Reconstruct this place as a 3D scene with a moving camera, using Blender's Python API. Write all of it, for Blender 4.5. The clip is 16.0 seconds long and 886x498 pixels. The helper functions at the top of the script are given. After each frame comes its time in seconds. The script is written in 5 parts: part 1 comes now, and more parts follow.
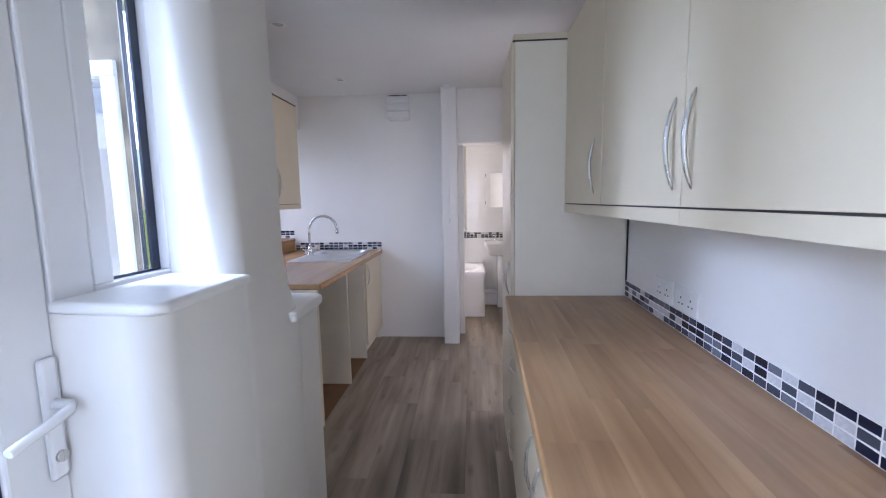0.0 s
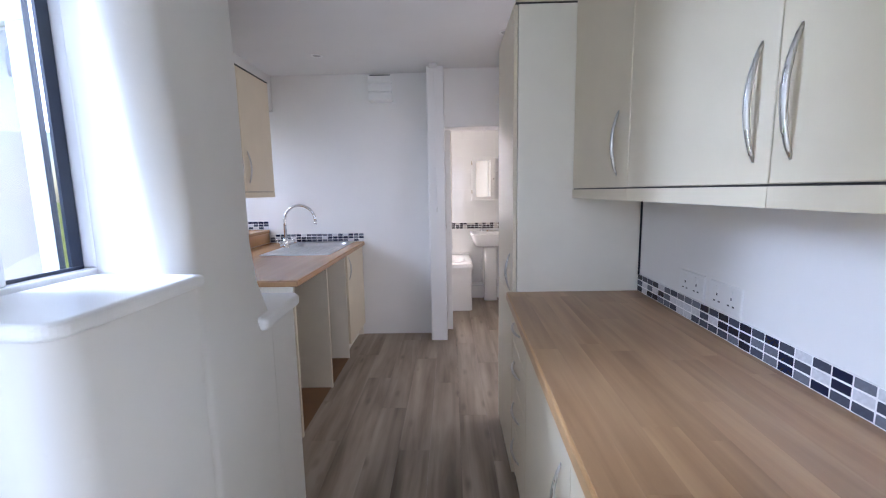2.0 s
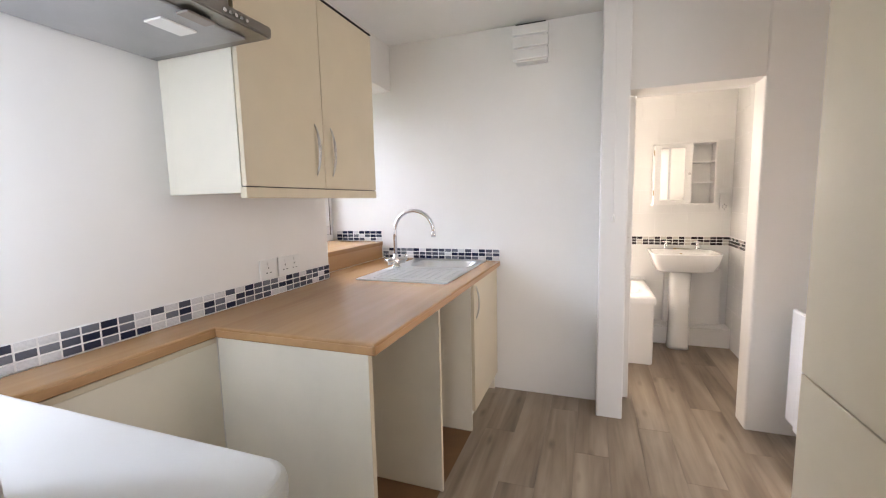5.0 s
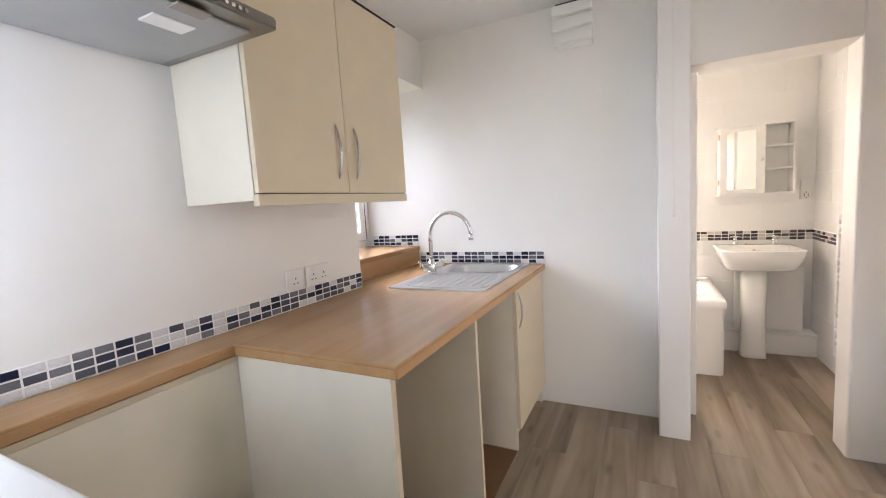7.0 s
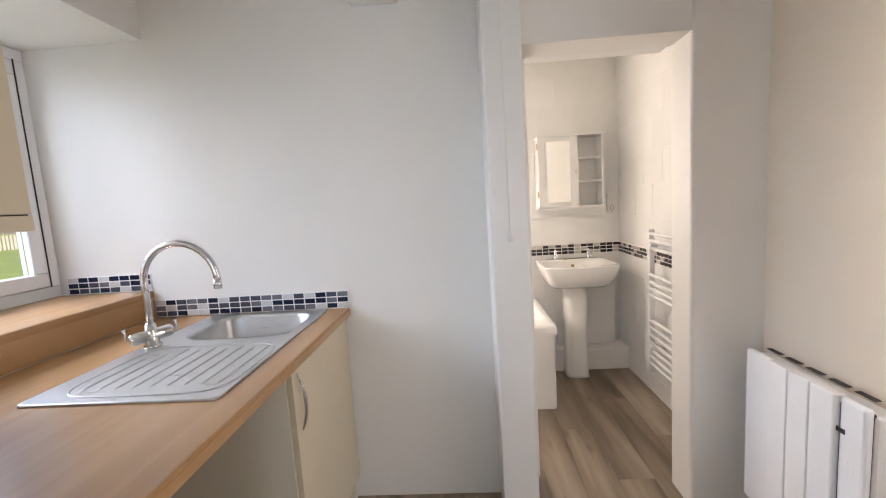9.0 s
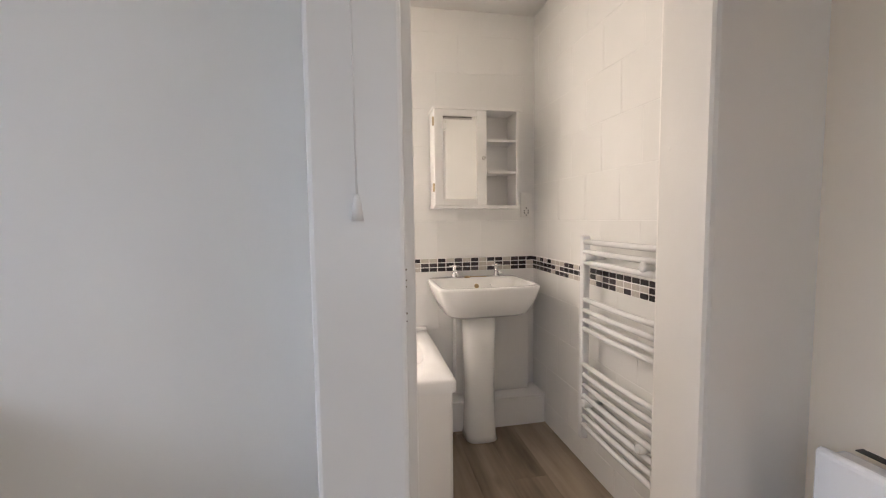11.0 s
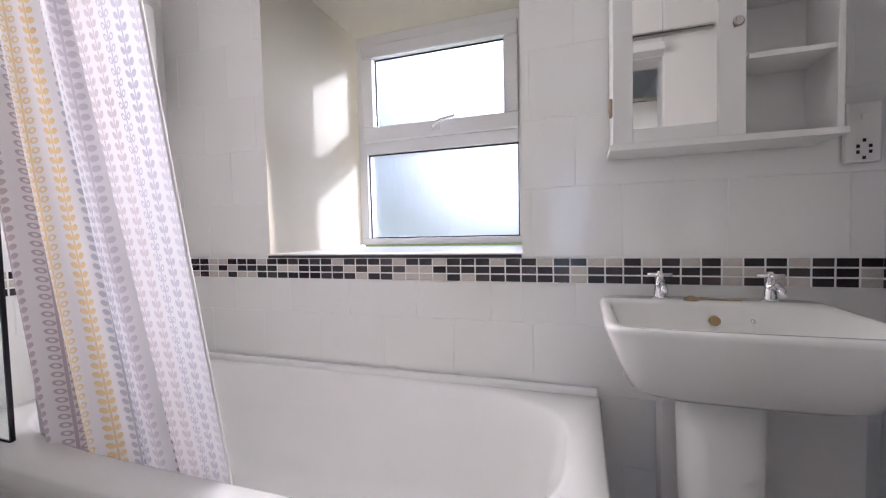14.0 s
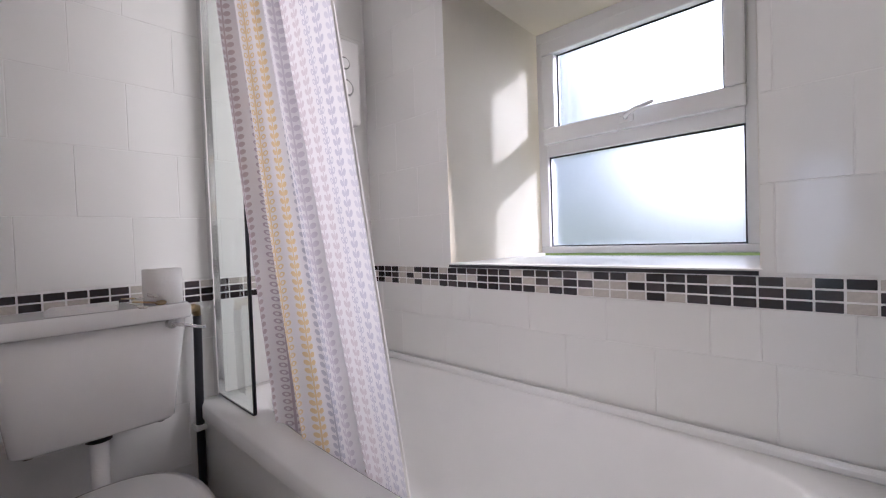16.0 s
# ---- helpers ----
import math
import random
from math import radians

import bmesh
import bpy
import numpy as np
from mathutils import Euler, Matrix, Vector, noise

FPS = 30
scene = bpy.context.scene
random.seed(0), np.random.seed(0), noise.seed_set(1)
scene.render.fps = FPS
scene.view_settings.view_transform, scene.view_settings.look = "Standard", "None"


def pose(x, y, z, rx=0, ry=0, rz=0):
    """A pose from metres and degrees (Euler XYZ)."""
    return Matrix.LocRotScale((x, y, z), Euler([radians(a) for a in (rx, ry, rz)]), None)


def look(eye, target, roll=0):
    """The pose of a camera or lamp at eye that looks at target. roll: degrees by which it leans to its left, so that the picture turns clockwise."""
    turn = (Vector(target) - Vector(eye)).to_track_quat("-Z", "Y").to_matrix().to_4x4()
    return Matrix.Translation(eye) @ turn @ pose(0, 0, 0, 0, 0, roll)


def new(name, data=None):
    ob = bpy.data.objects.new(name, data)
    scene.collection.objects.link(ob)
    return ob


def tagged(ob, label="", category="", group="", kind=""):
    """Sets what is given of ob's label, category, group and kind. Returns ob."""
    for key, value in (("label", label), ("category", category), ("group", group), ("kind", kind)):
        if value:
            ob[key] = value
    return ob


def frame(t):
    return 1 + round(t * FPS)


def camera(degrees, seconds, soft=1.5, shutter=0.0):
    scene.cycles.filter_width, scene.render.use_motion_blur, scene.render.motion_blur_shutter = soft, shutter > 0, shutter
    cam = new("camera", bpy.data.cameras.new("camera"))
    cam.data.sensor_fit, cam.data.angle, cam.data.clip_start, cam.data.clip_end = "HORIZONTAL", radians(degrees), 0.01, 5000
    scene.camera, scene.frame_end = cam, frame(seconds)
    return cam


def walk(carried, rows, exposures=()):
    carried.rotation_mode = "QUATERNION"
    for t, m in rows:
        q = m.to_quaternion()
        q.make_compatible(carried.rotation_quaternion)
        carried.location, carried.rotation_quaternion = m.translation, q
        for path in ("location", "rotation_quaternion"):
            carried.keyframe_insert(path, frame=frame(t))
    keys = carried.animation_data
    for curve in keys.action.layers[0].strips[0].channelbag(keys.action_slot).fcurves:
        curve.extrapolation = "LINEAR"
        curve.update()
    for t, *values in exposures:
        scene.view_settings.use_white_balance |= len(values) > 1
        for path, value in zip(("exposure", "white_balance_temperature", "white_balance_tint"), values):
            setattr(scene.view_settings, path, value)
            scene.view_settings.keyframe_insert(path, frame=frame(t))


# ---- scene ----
cam = camera(94.0, 16.0, soft=1.15)
PATH = [
    (0, (0.341, -0.032, 1.39), (0.205, 1.949, 1.157), -1.0),
    (0.5, (0.352, -0.061, 1.401), (0.246, 1.922, 1.157), -1.1),
    (1, (0.357, -0.063, 1.402), (0.277, 1.918, 1.141), -1.0),
    (1.5, (0.342, 0.01, 1.388), (0.291, 1.991, 1.114), -1.1),
    (2, (0.262, 0.193, 1.364), (0.224, 2.174, 1.088), -1.0),
    (2.5, (0.157, 0.412, 1.35), (0.086, 2.392, 1.076), -1.0),
    (3, (0.121, 0.616, 1.327), (-0.023, 2.593, 1.062), -0.8),
    (3.5, (0.108, 0.818, 1.325), (-0.143, 2.786, 1.066), -0.8),
    (4, (0.06, 1.005, 1.313), (-0.318, 2.953, 1.06), -0.8),
    (4.5, (0.019, 1.164, 1.313), (-0.496, 3.081, 1.071), -1.0),
    (5, (0.035, 1.307, 1.319), (-0.644, 3.174, 1.092), -1.3),
    (7.5, (0.005, 1.605, 1.315), (-0.882, 3.385, 1.102), -3.6),
    (8, (-0.045, 1.816, 1.332), (-0.698, 3.691, 1.089), -3.7),
    (8.5, (-0.05, 2.044, 1.336), (-0.386, 4.002, 1.103), -3.9),
    (9, (-0.023, 2.291, 1.352), (-0.135, 4.275, 1.124), -3.7),
    (9.5, (0.002, 2.489, 1.342), (0.157, 4.472, 1.129), -3.4),
    (12, (0.328, 3.666, 1.111), (0.725, 5.622, 0.985), -0.6),
    (12.5, (0.421, 3.831, 1.108), (0.632, 5.816, 0.983), -0.9),
    (13, (0.454, 4.004, 1.105), (0.411, 6.0, 0.987), -1.1),
    (13.5, (0.449, 4.16, 1.071), (0.109, 6.128, 0.975), -1.2),
    (14, (0.467, 4.252, 1.049), (-0.178, 6.143, 0.959), -1.4),
    (14.5, (0.468, 4.316, 1.044), (-0.462, 6.084, 0.962), -1.7),
    (15, (0.452, 4.346, 1.041), (-0.706, 5.976, 0.973), -1.9),
    (15.5, (0.426, 4.35, 1.053), (-0.876, 5.868, 0.999), -2.0),
    (16, (0.405, 4.347, 1.067), (-0.962, 5.805, 1.022), -2.0),
]
walk(cam, [(t, look(eye, target, roll)) for t, eye, target, roll in PATH],
     [(0.0, 0.0, 5350, 24), (2.0, 0.18, 5400, 23), (3.5, 0.52, 5800, 20), (5.0, 0.68, 6200, 19), (7.5, 0.60, 6200, 19), (9.5, 0.25, 6100, 18), (12.0, -0.2, 5850, 18), (13.5, -0.40, 5250, 20), (14.5, -0.64, 5200, 21), (16.0, -0.76, 5200, 21)])

# ---- world, sun, large lights ----
world = bpy.data.worlds.new("world")
scene.world = world
world.use_nodes = True
wn = world.node_tree.nodes
sky = wn.new("ShaderNodeTexSky")
sky.sky_type = "NISHITA"
sky.sun_disc = False
SUN_EL, SUN_AZ = radians(17), radians(63)   # azimuth clockwise from +y
sky.sun_elevation, sky.sun_rotation = SUN_EL, SUN_AZ
wn["Background"].inputs["Strength"].default_value = 0.15
world.node_tree.links.new(sky.outputs[0], wn["Background"].inputs["Color"])

sun_data = bpy.data.lights.new("sun", "SUN")
sun_data.energy, sun_data.angle, sun_data.color = 5.0, radians(2.0), (1.0, 0.93, 0.82)
sun_ob = new("sun", sun_data)
sun_dir = Vector((math.sin(SUN_AZ) * math.cos(SUN_EL), math.cos(SUN_AZ) * math.cos(SUN_EL), math.sin(SUN_EL)))
sun_ob.matrix_world = look(sun_dir * 20, (0, 0, 0))


def window_light(name, eye, target, w, h, power, color):
    d = bpy.data.lights.new(name, "AREA")
    d.shape, d.size, d.size_y, d.energy, d.color = "RECTANGLE", w, h, power, color
    ob = new(name, d)
    ob.matrix_world = look(eye, target)
    return ob


window_light("sky_kitchen_window", (-3.8, 3.7, 2.6), (0.4, 2.5, 0.9), 2.2, 1.6, 165, (0.86, 0.93, 1.0))
window_light("sky_bathroom_window", (-0.2, 5.557, 1.53), (-0.2, 4.2, 1.43), 0.92, 1.05, 24, (1.0, 0.85, 0.66))
window_light("sky_beyond_bathroom", (0.5, 7.6, 2.6), (-0.4, 5.6, 1.5), 3.2, 2.5, 270, (1.0, 0.90, 0.76))
window_light("sky_entrance_west", (-3.2, 0.7, 2.9), (0.9, 0.8, 1.0), 1.0, 1.8, 310, (0.74, 0.87, 1.0))
window_light("sky_entrance_south_west", (-8.5, -6.5, 5.2), (0.4, 1.2, 1.2), 6.0, 5.0, 430, (0.74, 0.87, 1.0))
# cool daylight fill, added in a doorway out of sight to the south
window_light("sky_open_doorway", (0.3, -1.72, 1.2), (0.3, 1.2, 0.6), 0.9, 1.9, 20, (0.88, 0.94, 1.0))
# added fill lamp behind the right wall, brightens the left side
window_light("daylight_side_room", (1.36, 2.96, 1.15), (-1.2, 2.1, 0.2), 0.6, 1.8, 10, (1.0, 0.93, 0.84))
window_light("sky_ledge_window", (-1.055, 1.39, 1.43), (-0.95, 2.4, 1.2), 0.38, 0.74, 3.4, (0.82, 0.91, 1.0))

# ---- materials ----


def nodes_of(name):
    m = bpy.data.materials.new(name)
    m.use_nodes = True
    return m, m.node_tree.nodes, m.node_tree.links, m.node_tree.nodes["Principled BSDF"]


def paint(name, color, rough=0.5, metal=0.0, var=0.06, scale=6.0, bump=0.0, bump_scale=60.0, coat=0.0, random_tint=0.0, stretch=(1, 1, 1)):
    """A painted or moulded surface: faint large blotches, fine relief, uneven gloss."""
    m, n, l, b = nodes_of(name)
    tc = n.new("ShaderNodeTexCoord")
    mp = n.new("ShaderNodeMapping")
    mp.inputs["Scale"].default_value = stretch
    l.new(tc.outputs["Object"], mp.inputs["Vector"])
    big = n.new("ShaderNodeTexNoise")
    big.inputs["Scale"].default_value, big.inputs["Detail"].default_value = scale, 5
    l.new(mp.outputs[0], big.inputs["Vector"])
    ramp = n.new("ShaderNodeValToRGB")
    lo = tuple(c * (1 - var) for c in color) + (1,)
    hi = tuple(min(1, c * (1 + var)) for c in color) + (1,)
    ramp.color_ramp.elements[0].position, ramp.color_ramp.elements[0].color = 0.3, lo
    ramp.color_ramp.elements[1].position, ramp.color_ramp.elements[1].color = 0.7, hi
    l.new(big.outputs["Fac"], ramp.inputs["Fac"])
    out = ramp.outputs["Color"]
    if random_tint:
        info = n.new("ShaderNodeObjectInfo")
        hsv = n.new("ShaderNodeHueSaturation")
        mr = n.new("ShaderNodeMapRange")
        mr.inputs["To Min"].default_value, mr.inputs["To Max"].default_value = 1 - random_tint, 1 + random_tint
        l.new(info.outputs["Random"], mr.inputs["Value"])
        l.new(mr.outputs[0], hsv.inputs["Value"])
        l.new(out, hsv.inputs["Color"])
        out = hsv.outputs["Color"]
    l.new(out, b.inputs["Base Color"])
    rr = n.new("ShaderNodeMapRange")
    rr.inputs["To Min"].default_value, rr.inputs["To Max"].default_value = rough * 0.85, min(1, rough * 1.15)
    l.new(big.outputs["Fac"], rr.inputs["Value"])
    l.new(rr.outputs[0], b.inputs["Roughness"])
    b.inputs["Metallic"].default_value = metal
    b.inputs["Coat Weight"].default_value = coat
    if bump:
        fine = n.new("ShaderNodeTexNoise")
        fine.inputs["Scale"].default_value, fine.inputs["Detail"].default_value = bump_scale, 4
        l.new(mp.outputs[0], fine.inputs["Vector"])
        bp = n.new("ShaderNodeBump")
        bp.inputs["Strength"].default_value, bp.inputs["Distance"].default_value = bump, 0.004
        l.new(fine.outputs["Fac"], bp.inputs["Height"])
        l.new(bp.outputs[0], b.inputs["Normal"])
    return m


def plaster(name, color):
    """Old hand-floated plaster under white paint: soft hollows, small pimples."""
    m, n, l, b = nodes_of(name)
    tc = n.new("ShaderNodeTexCoord")
    a = n.new("ShaderNodeTexNoise")
    a.inputs["Scale"].default_value, a.inputs["Detail"].default_value = 3.5, 3
    f = n.new("ShaderNodeTexNoise")
    f.inputs["Scale"].default_value, f.inputs["Detail"].default_value = 45, 5
    v = n.new("ShaderNodeTexVoronoi")
    v.inputs["Scale"].default_value = 14
    for t in (a, f, v):
        l.new(tc.outputs["Object"], t.inputs["Vector"])
    pim = n.new("ShaderNodeMapRange")
    pim.inputs["From Min"].default_value, pim.inputs["From Max"].default_value = 0.0, 0.09
    pim.inputs["To Min"].default_value, pim.inputs["To Max"].default_value = 1.0, 0.0
    l.new(v.outputs["Distance"], pim.inputs["Value"])
    mix = n.new("ShaderNodeMath")
    mix.operation = "MULTIPLY_ADD"
    mix.inputs[1].default_value = 0.25
    l.new(f.outputs["Fac"], mix.inputs[0])
    l.new(pim.outputs[0], mix.inputs[2])
    b1 = n.new("ShaderNodeBump")
    b1.inputs["Strength"].default_value, b1.inputs["Distance"].default_value = 0.25, 0.02
    l.new(a.outputs["Fac"], b1.inputs["Height"])
    b2 = n.new("ShaderNodeBump")
    b2.inputs["Strength"].default_value, b2.inputs["Distance"].default_value = 0.12, 0.004
    l.new(mix.outputs[0], b2.inputs["Height"])
    l.new(b1.outputs[0], b2.inputs["Normal"])
    l.new(b2.outputs[0], b.inputs["Normal"])
    ramp = n.new("ShaderNodeValToRGB")
    ramp.color_ramp.elements[0].color = tuple(c * 0.95 for c in color) + (1,)
    ramp.color_ramp.elements[1].color = tuple(min(1, c * 1.03) for c in color) + (1,)
    l.new(a.outputs["Fac"], ramp.inputs["Fac"])
    l.new(ramp.outputs[0], b.inputs["Base Color"])
    b.inputs["Roughness"].default_value = 0.55
    return m


def wood(name, dark, light, along=1, grain=1.0, rough=0.4, per_object=False, staves=None, knots=0.0):
    """Wood grain along one axis; staves=(length, width) prints a block pattern of strips."""
    m, n, l, b = nodes_of(name)
    tc = n.new("ShaderNodeTexCoord")
    src = tc.outputs["Object"]
    rnd = None
    if per_object:
        info = n.new("ShaderNodeObjectInfo")
        add = n.new("ShaderNodeVectorMath")
        add.operation = "MULTIPLY_ADD"
        comb = n.new("ShaderNodeCombineXYZ")
        for k in range(3):
            l.new(info.outputs["Random"], comb.inputs[k])
        add.inputs[1].default_value = (37, 23, 11)
        l.new(comb.outputs[0], add.inputs[0])
        l.new(src, add.inputs[2])
        src = add.outputs[0]
        rnd = info.outputs["Random"]
    if staves:
        sep = n.new("ShaderNodeSeparateXYZ")
        l.new(src, sep.inputs[0])
        sw = n.new("ShaderNodeCombineXYZ")
        l.new(sep.outputs[1], sw.inputs[0])
        l.new(sep.outputs[0], sw.inputs[1])
        br = n.new("ShaderNodeTexBrick")
        br.inputs["Scale"].default_value = 1.0
        br.inputs["Brick Width"].default_value, br.inputs["Row Height"].default_value = staves
        br.inputs["Mortar Size"].default_value = 0.0004
        br.inputs["Color1"].default_value, br.inputs["Color2"].default_value = (0, 0, 0, 1), (1, 1, 1, 1)
        br.inputs["Mortar"].default_value = (0.5, 0.5, 0.5, 1)
        br.offset, br.offset_frequency = 0.37, 2
        l.new(sw.outputs[0], br.inputs["Vector"])
        rnd = br.outputs["Color"]
        shift = n.new("ShaderNodeVectorMath")
        shift.operation = "MULTIPLY_ADD"
        shift.inputs[1].default_value = (3.1, 5.3, 0)
        l.new(br.outputs["Color"], shift.inputs[0])
        l.new(src, shift.inputs[2])
        src = shift.outputs[0]
    mp = n.new("ShaderNodeMapping")
    sc = [26.0, 26.0, 26.0]
    sc[along] = 1.6
    mp.inputs["Scale"].default_value = [s * grain for s in sc]
    l.new(src, mp.inputs["Vector"])
    g = n.new("ShaderNodeTexNoise")
    g.inputs["Scale"].default_value, g.inputs["Detail"].default_value, g.inputs["Distortion"].default_value = 1.0, 8, 0.6
    l.new(mp.outputs[0], g.inputs["Vector"])
    mp2 = n.new("ShaderNodeMapping")
    sc2 = [7.0, 7.0, 7.0]
    sc2[along] = 1.1
    mp2.inputs["Scale"].default_value = sc2
    l.new(src, mp2.inputs["Vector"])
    g2 = n.new("ShaderNodeTexNoise")
    g2.inputs["Scale"].default_value, g2.inputs["Detail"].default_value = 1.0, 4
    l.new(mp2.outputs[0], g2.inputs["Vector"])
    mix = n.new("ShaderNodeMath")
    mix.operation = "MULTIPLY_ADD"
    mix.inputs[1].default_value = 0.5
    l.new(g.outputs["Fac"], mix.inputs[0])
    half = n.new("ShaderNodeMath")
    half.operation = "MULTIPLY"
    half.inputs[1].default_value = 0.5
    l.new(g2.outputs["Fac"], half.inputs[0])
    l.new(half.outputs[0], mix.inputs[2])
    ramp = n.new("ShaderNodeValToRGB")
    ramp.color_ramp.elements[0].position, ramp.color_ramp.elements[0].color = 0.33, dark + (1,)
    ramp.color_ramp.elements[1].position, ramp.color_ramp.elements[1].color = 0.66, light + (1,)
    l.new(mix.outputs[0], ramp.inputs["Fac"])
    col = ramp.outputs["Color"]
    if rnd is not None:
        hsv = n.new("ShaderNodeHueSaturation")
        mr = n.new("ShaderNodeMapRange")
        mr.inputs["To Min"].default_value, mr.inputs["To Max"].default_value = (0.91, 1.08) if staves else (0.91, 1.07)
        l.new(rnd, mr.inputs["Value"])
        l.new(mr.outputs[0], hsv.inputs["Value"])
        l.new(col, hsv.inputs["Color"])
        col = hsv.outputs["Color"]
    if knots:
        kv = n.new("ShaderNodeTexVoronoi")
        kv.inputs["Scale"].default_value = 1.0
        mp3 = n.new("ShaderNodeMapping")
        sc3 = [9.0, 9.0, 9.0]
        sc3[along] = 3.0
        mp3.inputs["Scale"].default_value = sc3
        l.new(src, mp3.inputs["Vector"])
        l.new(mp3.outputs[0], kv.inputs["Vector"])
        kr = n.new("ShaderNodeMapRange")
        kr.inputs["From Min"].default_value, kr.inputs["From Max"].default_value = 0.02, 0.2
        kr.inputs["To Min"].default_value, kr.inputs["To Max"].default_value = knots, 0.0
        l.new(kv.outputs["Distance"], kr.inputs["Value"])
        dm = n.new("ShaderNodeMix")
        dm.data_type = "RGBA"
        dm.inputs["B"].default_value = tuple(c * 0.45 for c in dark) + (1,)
        l.new(kr.outputs[0], dm.inputs["Factor"])
        l.new(col, dm.inputs["A"])
        col = dm.outputs["Result"]
    l.new(col, b.inputs["Base Color"])
    rr = n.new("ShaderNodeMapRange")
    rr.inputs["To Min"].default_value, rr.inputs["To Max"].default_value = rough * 0.92, rough * 1.1
    l.new(g.outputs["Fac"], rr.inputs["Value"])
    l.new(rr.outputs[0], b.inputs["Roughness"])
    bp = n.new("ShaderNodeBump")
    bp.inputs["Strength"].default_value, bp.inputs["Distance"].default_value = 0.02, 0.001
    l.new(g.outputs["Fac"], bp.inputs["Height"])
    l.new(bp.outputs[0], b.inputs["Normal"])
    return m


def mosaic(name, shades):
    """Small glazed tiles whose shade is drawn tile by tile."""
    m, n, l, b = nodes_of(name)
    info = n.new("ShaderNodeObjectInfo")
    ramp = n.new("ShaderNodeValToRGB")
    ramp.color_ramp.interpolation = "CONSTANT"
    e = ramp.color_ramp.elements
    while len(e) < len(shades):
        e.new(0.5)
    at = 0.0
    for k, (share, c) in enumerate(shades):
        e[k].position, e[k].color = at, c + (1,)
        at += share
    l.new(info.outputs["Random"], ramp.inputs["Fac"])
    tc = n.new("ShaderNodeTexCoord")
    no = n.new("ShaderNodeTexNoise")
    no.inputs["Scale"].default_value = 120
    l.new(tc.outputs["Object"], no.inputs["Vector"])
    hsv = n.new("ShaderNodeHueSaturation")
    mr = n.new("ShaderNodeMapRange")
    mr.inputs["To Min"].default_value, mr.inputs["To Max"].default_value = 0.8, 1.2
    l.new(no.outputs["Fac"], mr.inputs["Value"])
    l.new(mr.outputs[0], hsv.inputs["Value"])
    l.new(ramp.outputs[0], hsv.inputs["Color"])
    l.new(hsv.outputs[0], b.inputs["Base Color"])
    b.inputs["Roughness"].default_value = 0.15
    return m


def glass(name, rough=0.0, tint=(1, 1, 1), streaks=False):
    m, n, l, b = nodes_of(name)
    b.inputs["Base Color"].default_value = tint + (1,)
    b.inputs["Transmission Weight"].default_value = 1.0
    b.inputs["Roughness"].default_value = rough
    b.inputs["IOR"].default_value = 1.45
    if streaks:
        tc = n.new("ShaderNodeTexCoord")
        mp = n.new("ShaderNodeMapping")
        mp.inputs["Scale"].default_value = (70, 70, 9)
        l.new(tc.outputs["Object"], mp.inputs["Vector"])
        no = n.new("ShaderNodeTexNoise")
        no.inputs["Scale"].default_value, no.inputs["Detail"].default_value = 1.0, 3
        l.new(mp.outputs[0], no.inputs["Vector"])
        bp = n.new("ShaderNodeBump")
        bp.inputs["Strength"].default_value, bp.inputs["Distance"].default_value = 0.5, 0.004
        l.new(no.outputs["Fac"], bp.inputs["Height"])
        l.new(bp.outputs[0], b.inputs["Normal"])
    return m


def metal(name, color, rough, brushed=None):
    m, n, l, b = nodes_of(name)
    b.inputs["Base Color"].default_value = color + (1,)
    b.inputs["Metallic"].default_value = 1.0
    tc = n.new("ShaderNodeTexCoord")
    mp = n.new("ShaderNodeMapping")
    mp.inputs["Scale"].default_value = brushed or (60, 60, 60)
    l.new(tc.outputs["Object"], mp.inputs["Vector"])
    no = n.new("ShaderNodeTexNoise")
    no.inputs["Scale"].default_value, no.inputs["Detail"].default_value = 1.0, 4
    l.new(mp.outputs[0], no.inputs["Vector"])
    mr = n.new("ShaderNodeMapRange")
    mr.inputs["To Min"].default_value, mr.inputs["To Max"].default_value = rough * 0.7, rough * 1.3 + 0.02
    l.new(no.outputs["Fac"], mr.inputs["Value"])
    l.new(mr.outputs[0], b.inputs["Roughness"])
    return m


WALL = plaster("white_plaster", (0.81, 0.79, 0.75))
# warm sunlight on the white reveal is put into this cream colour
REVEAL = plaster("sun_tinted_plaster", (0.82, 0.775, 0.665))
# wall plaster whose colour includes the warm light bounced onto it
WARM_LIT_WALL = plaster("warm_lit_plaster", (0.83, 0.735, 0.60))
CEIL = plaster("ceiling_paint", (0.73, 0.72, 0.69))
UPVC = paint("white_upvc", (0.84, 0.84, 0.84), 0.25, var=0.02, bump=0.02)
GLOSS = paint("white_gloss_paint", (0.80, 0.79, 0.765), 0.3, var=0.008, scale=2.5)
CREAM = paint("cream_cabinet_front", (0.71, 0.62, 0.455), 0.38, var=0.025, bump=0.03, bump_scale=220)
CARCASS = paint("cream_carcass_board", (0.81, 0.755, 0.63), 0.42, var=0.03)
# near black for seals and grooves, and for shade drawn in narrow gaps
SHADE_LINE = paint("dark_joint_and_shade", (0.03, 0.025, 0.02), 0.6)
BLOCK = wood("oak_block_stave", (0.29, 0.155, 0.07), (0.53, 0.335, 0.175), along=1, rough=0.3, per_object=True)
LAMINATE = wood("oak_laminate_worktop", (0.37, 0.205, 0.088), (0.48, 0.285, 0.13), along=1, rough=0.25, grain=0.8)
EDGE_WOOD = wood("oak_laminate_edge", (0.42, 0.235, 0.095), (0.52, 0.31, 0.14), along=1, rough=0.35)
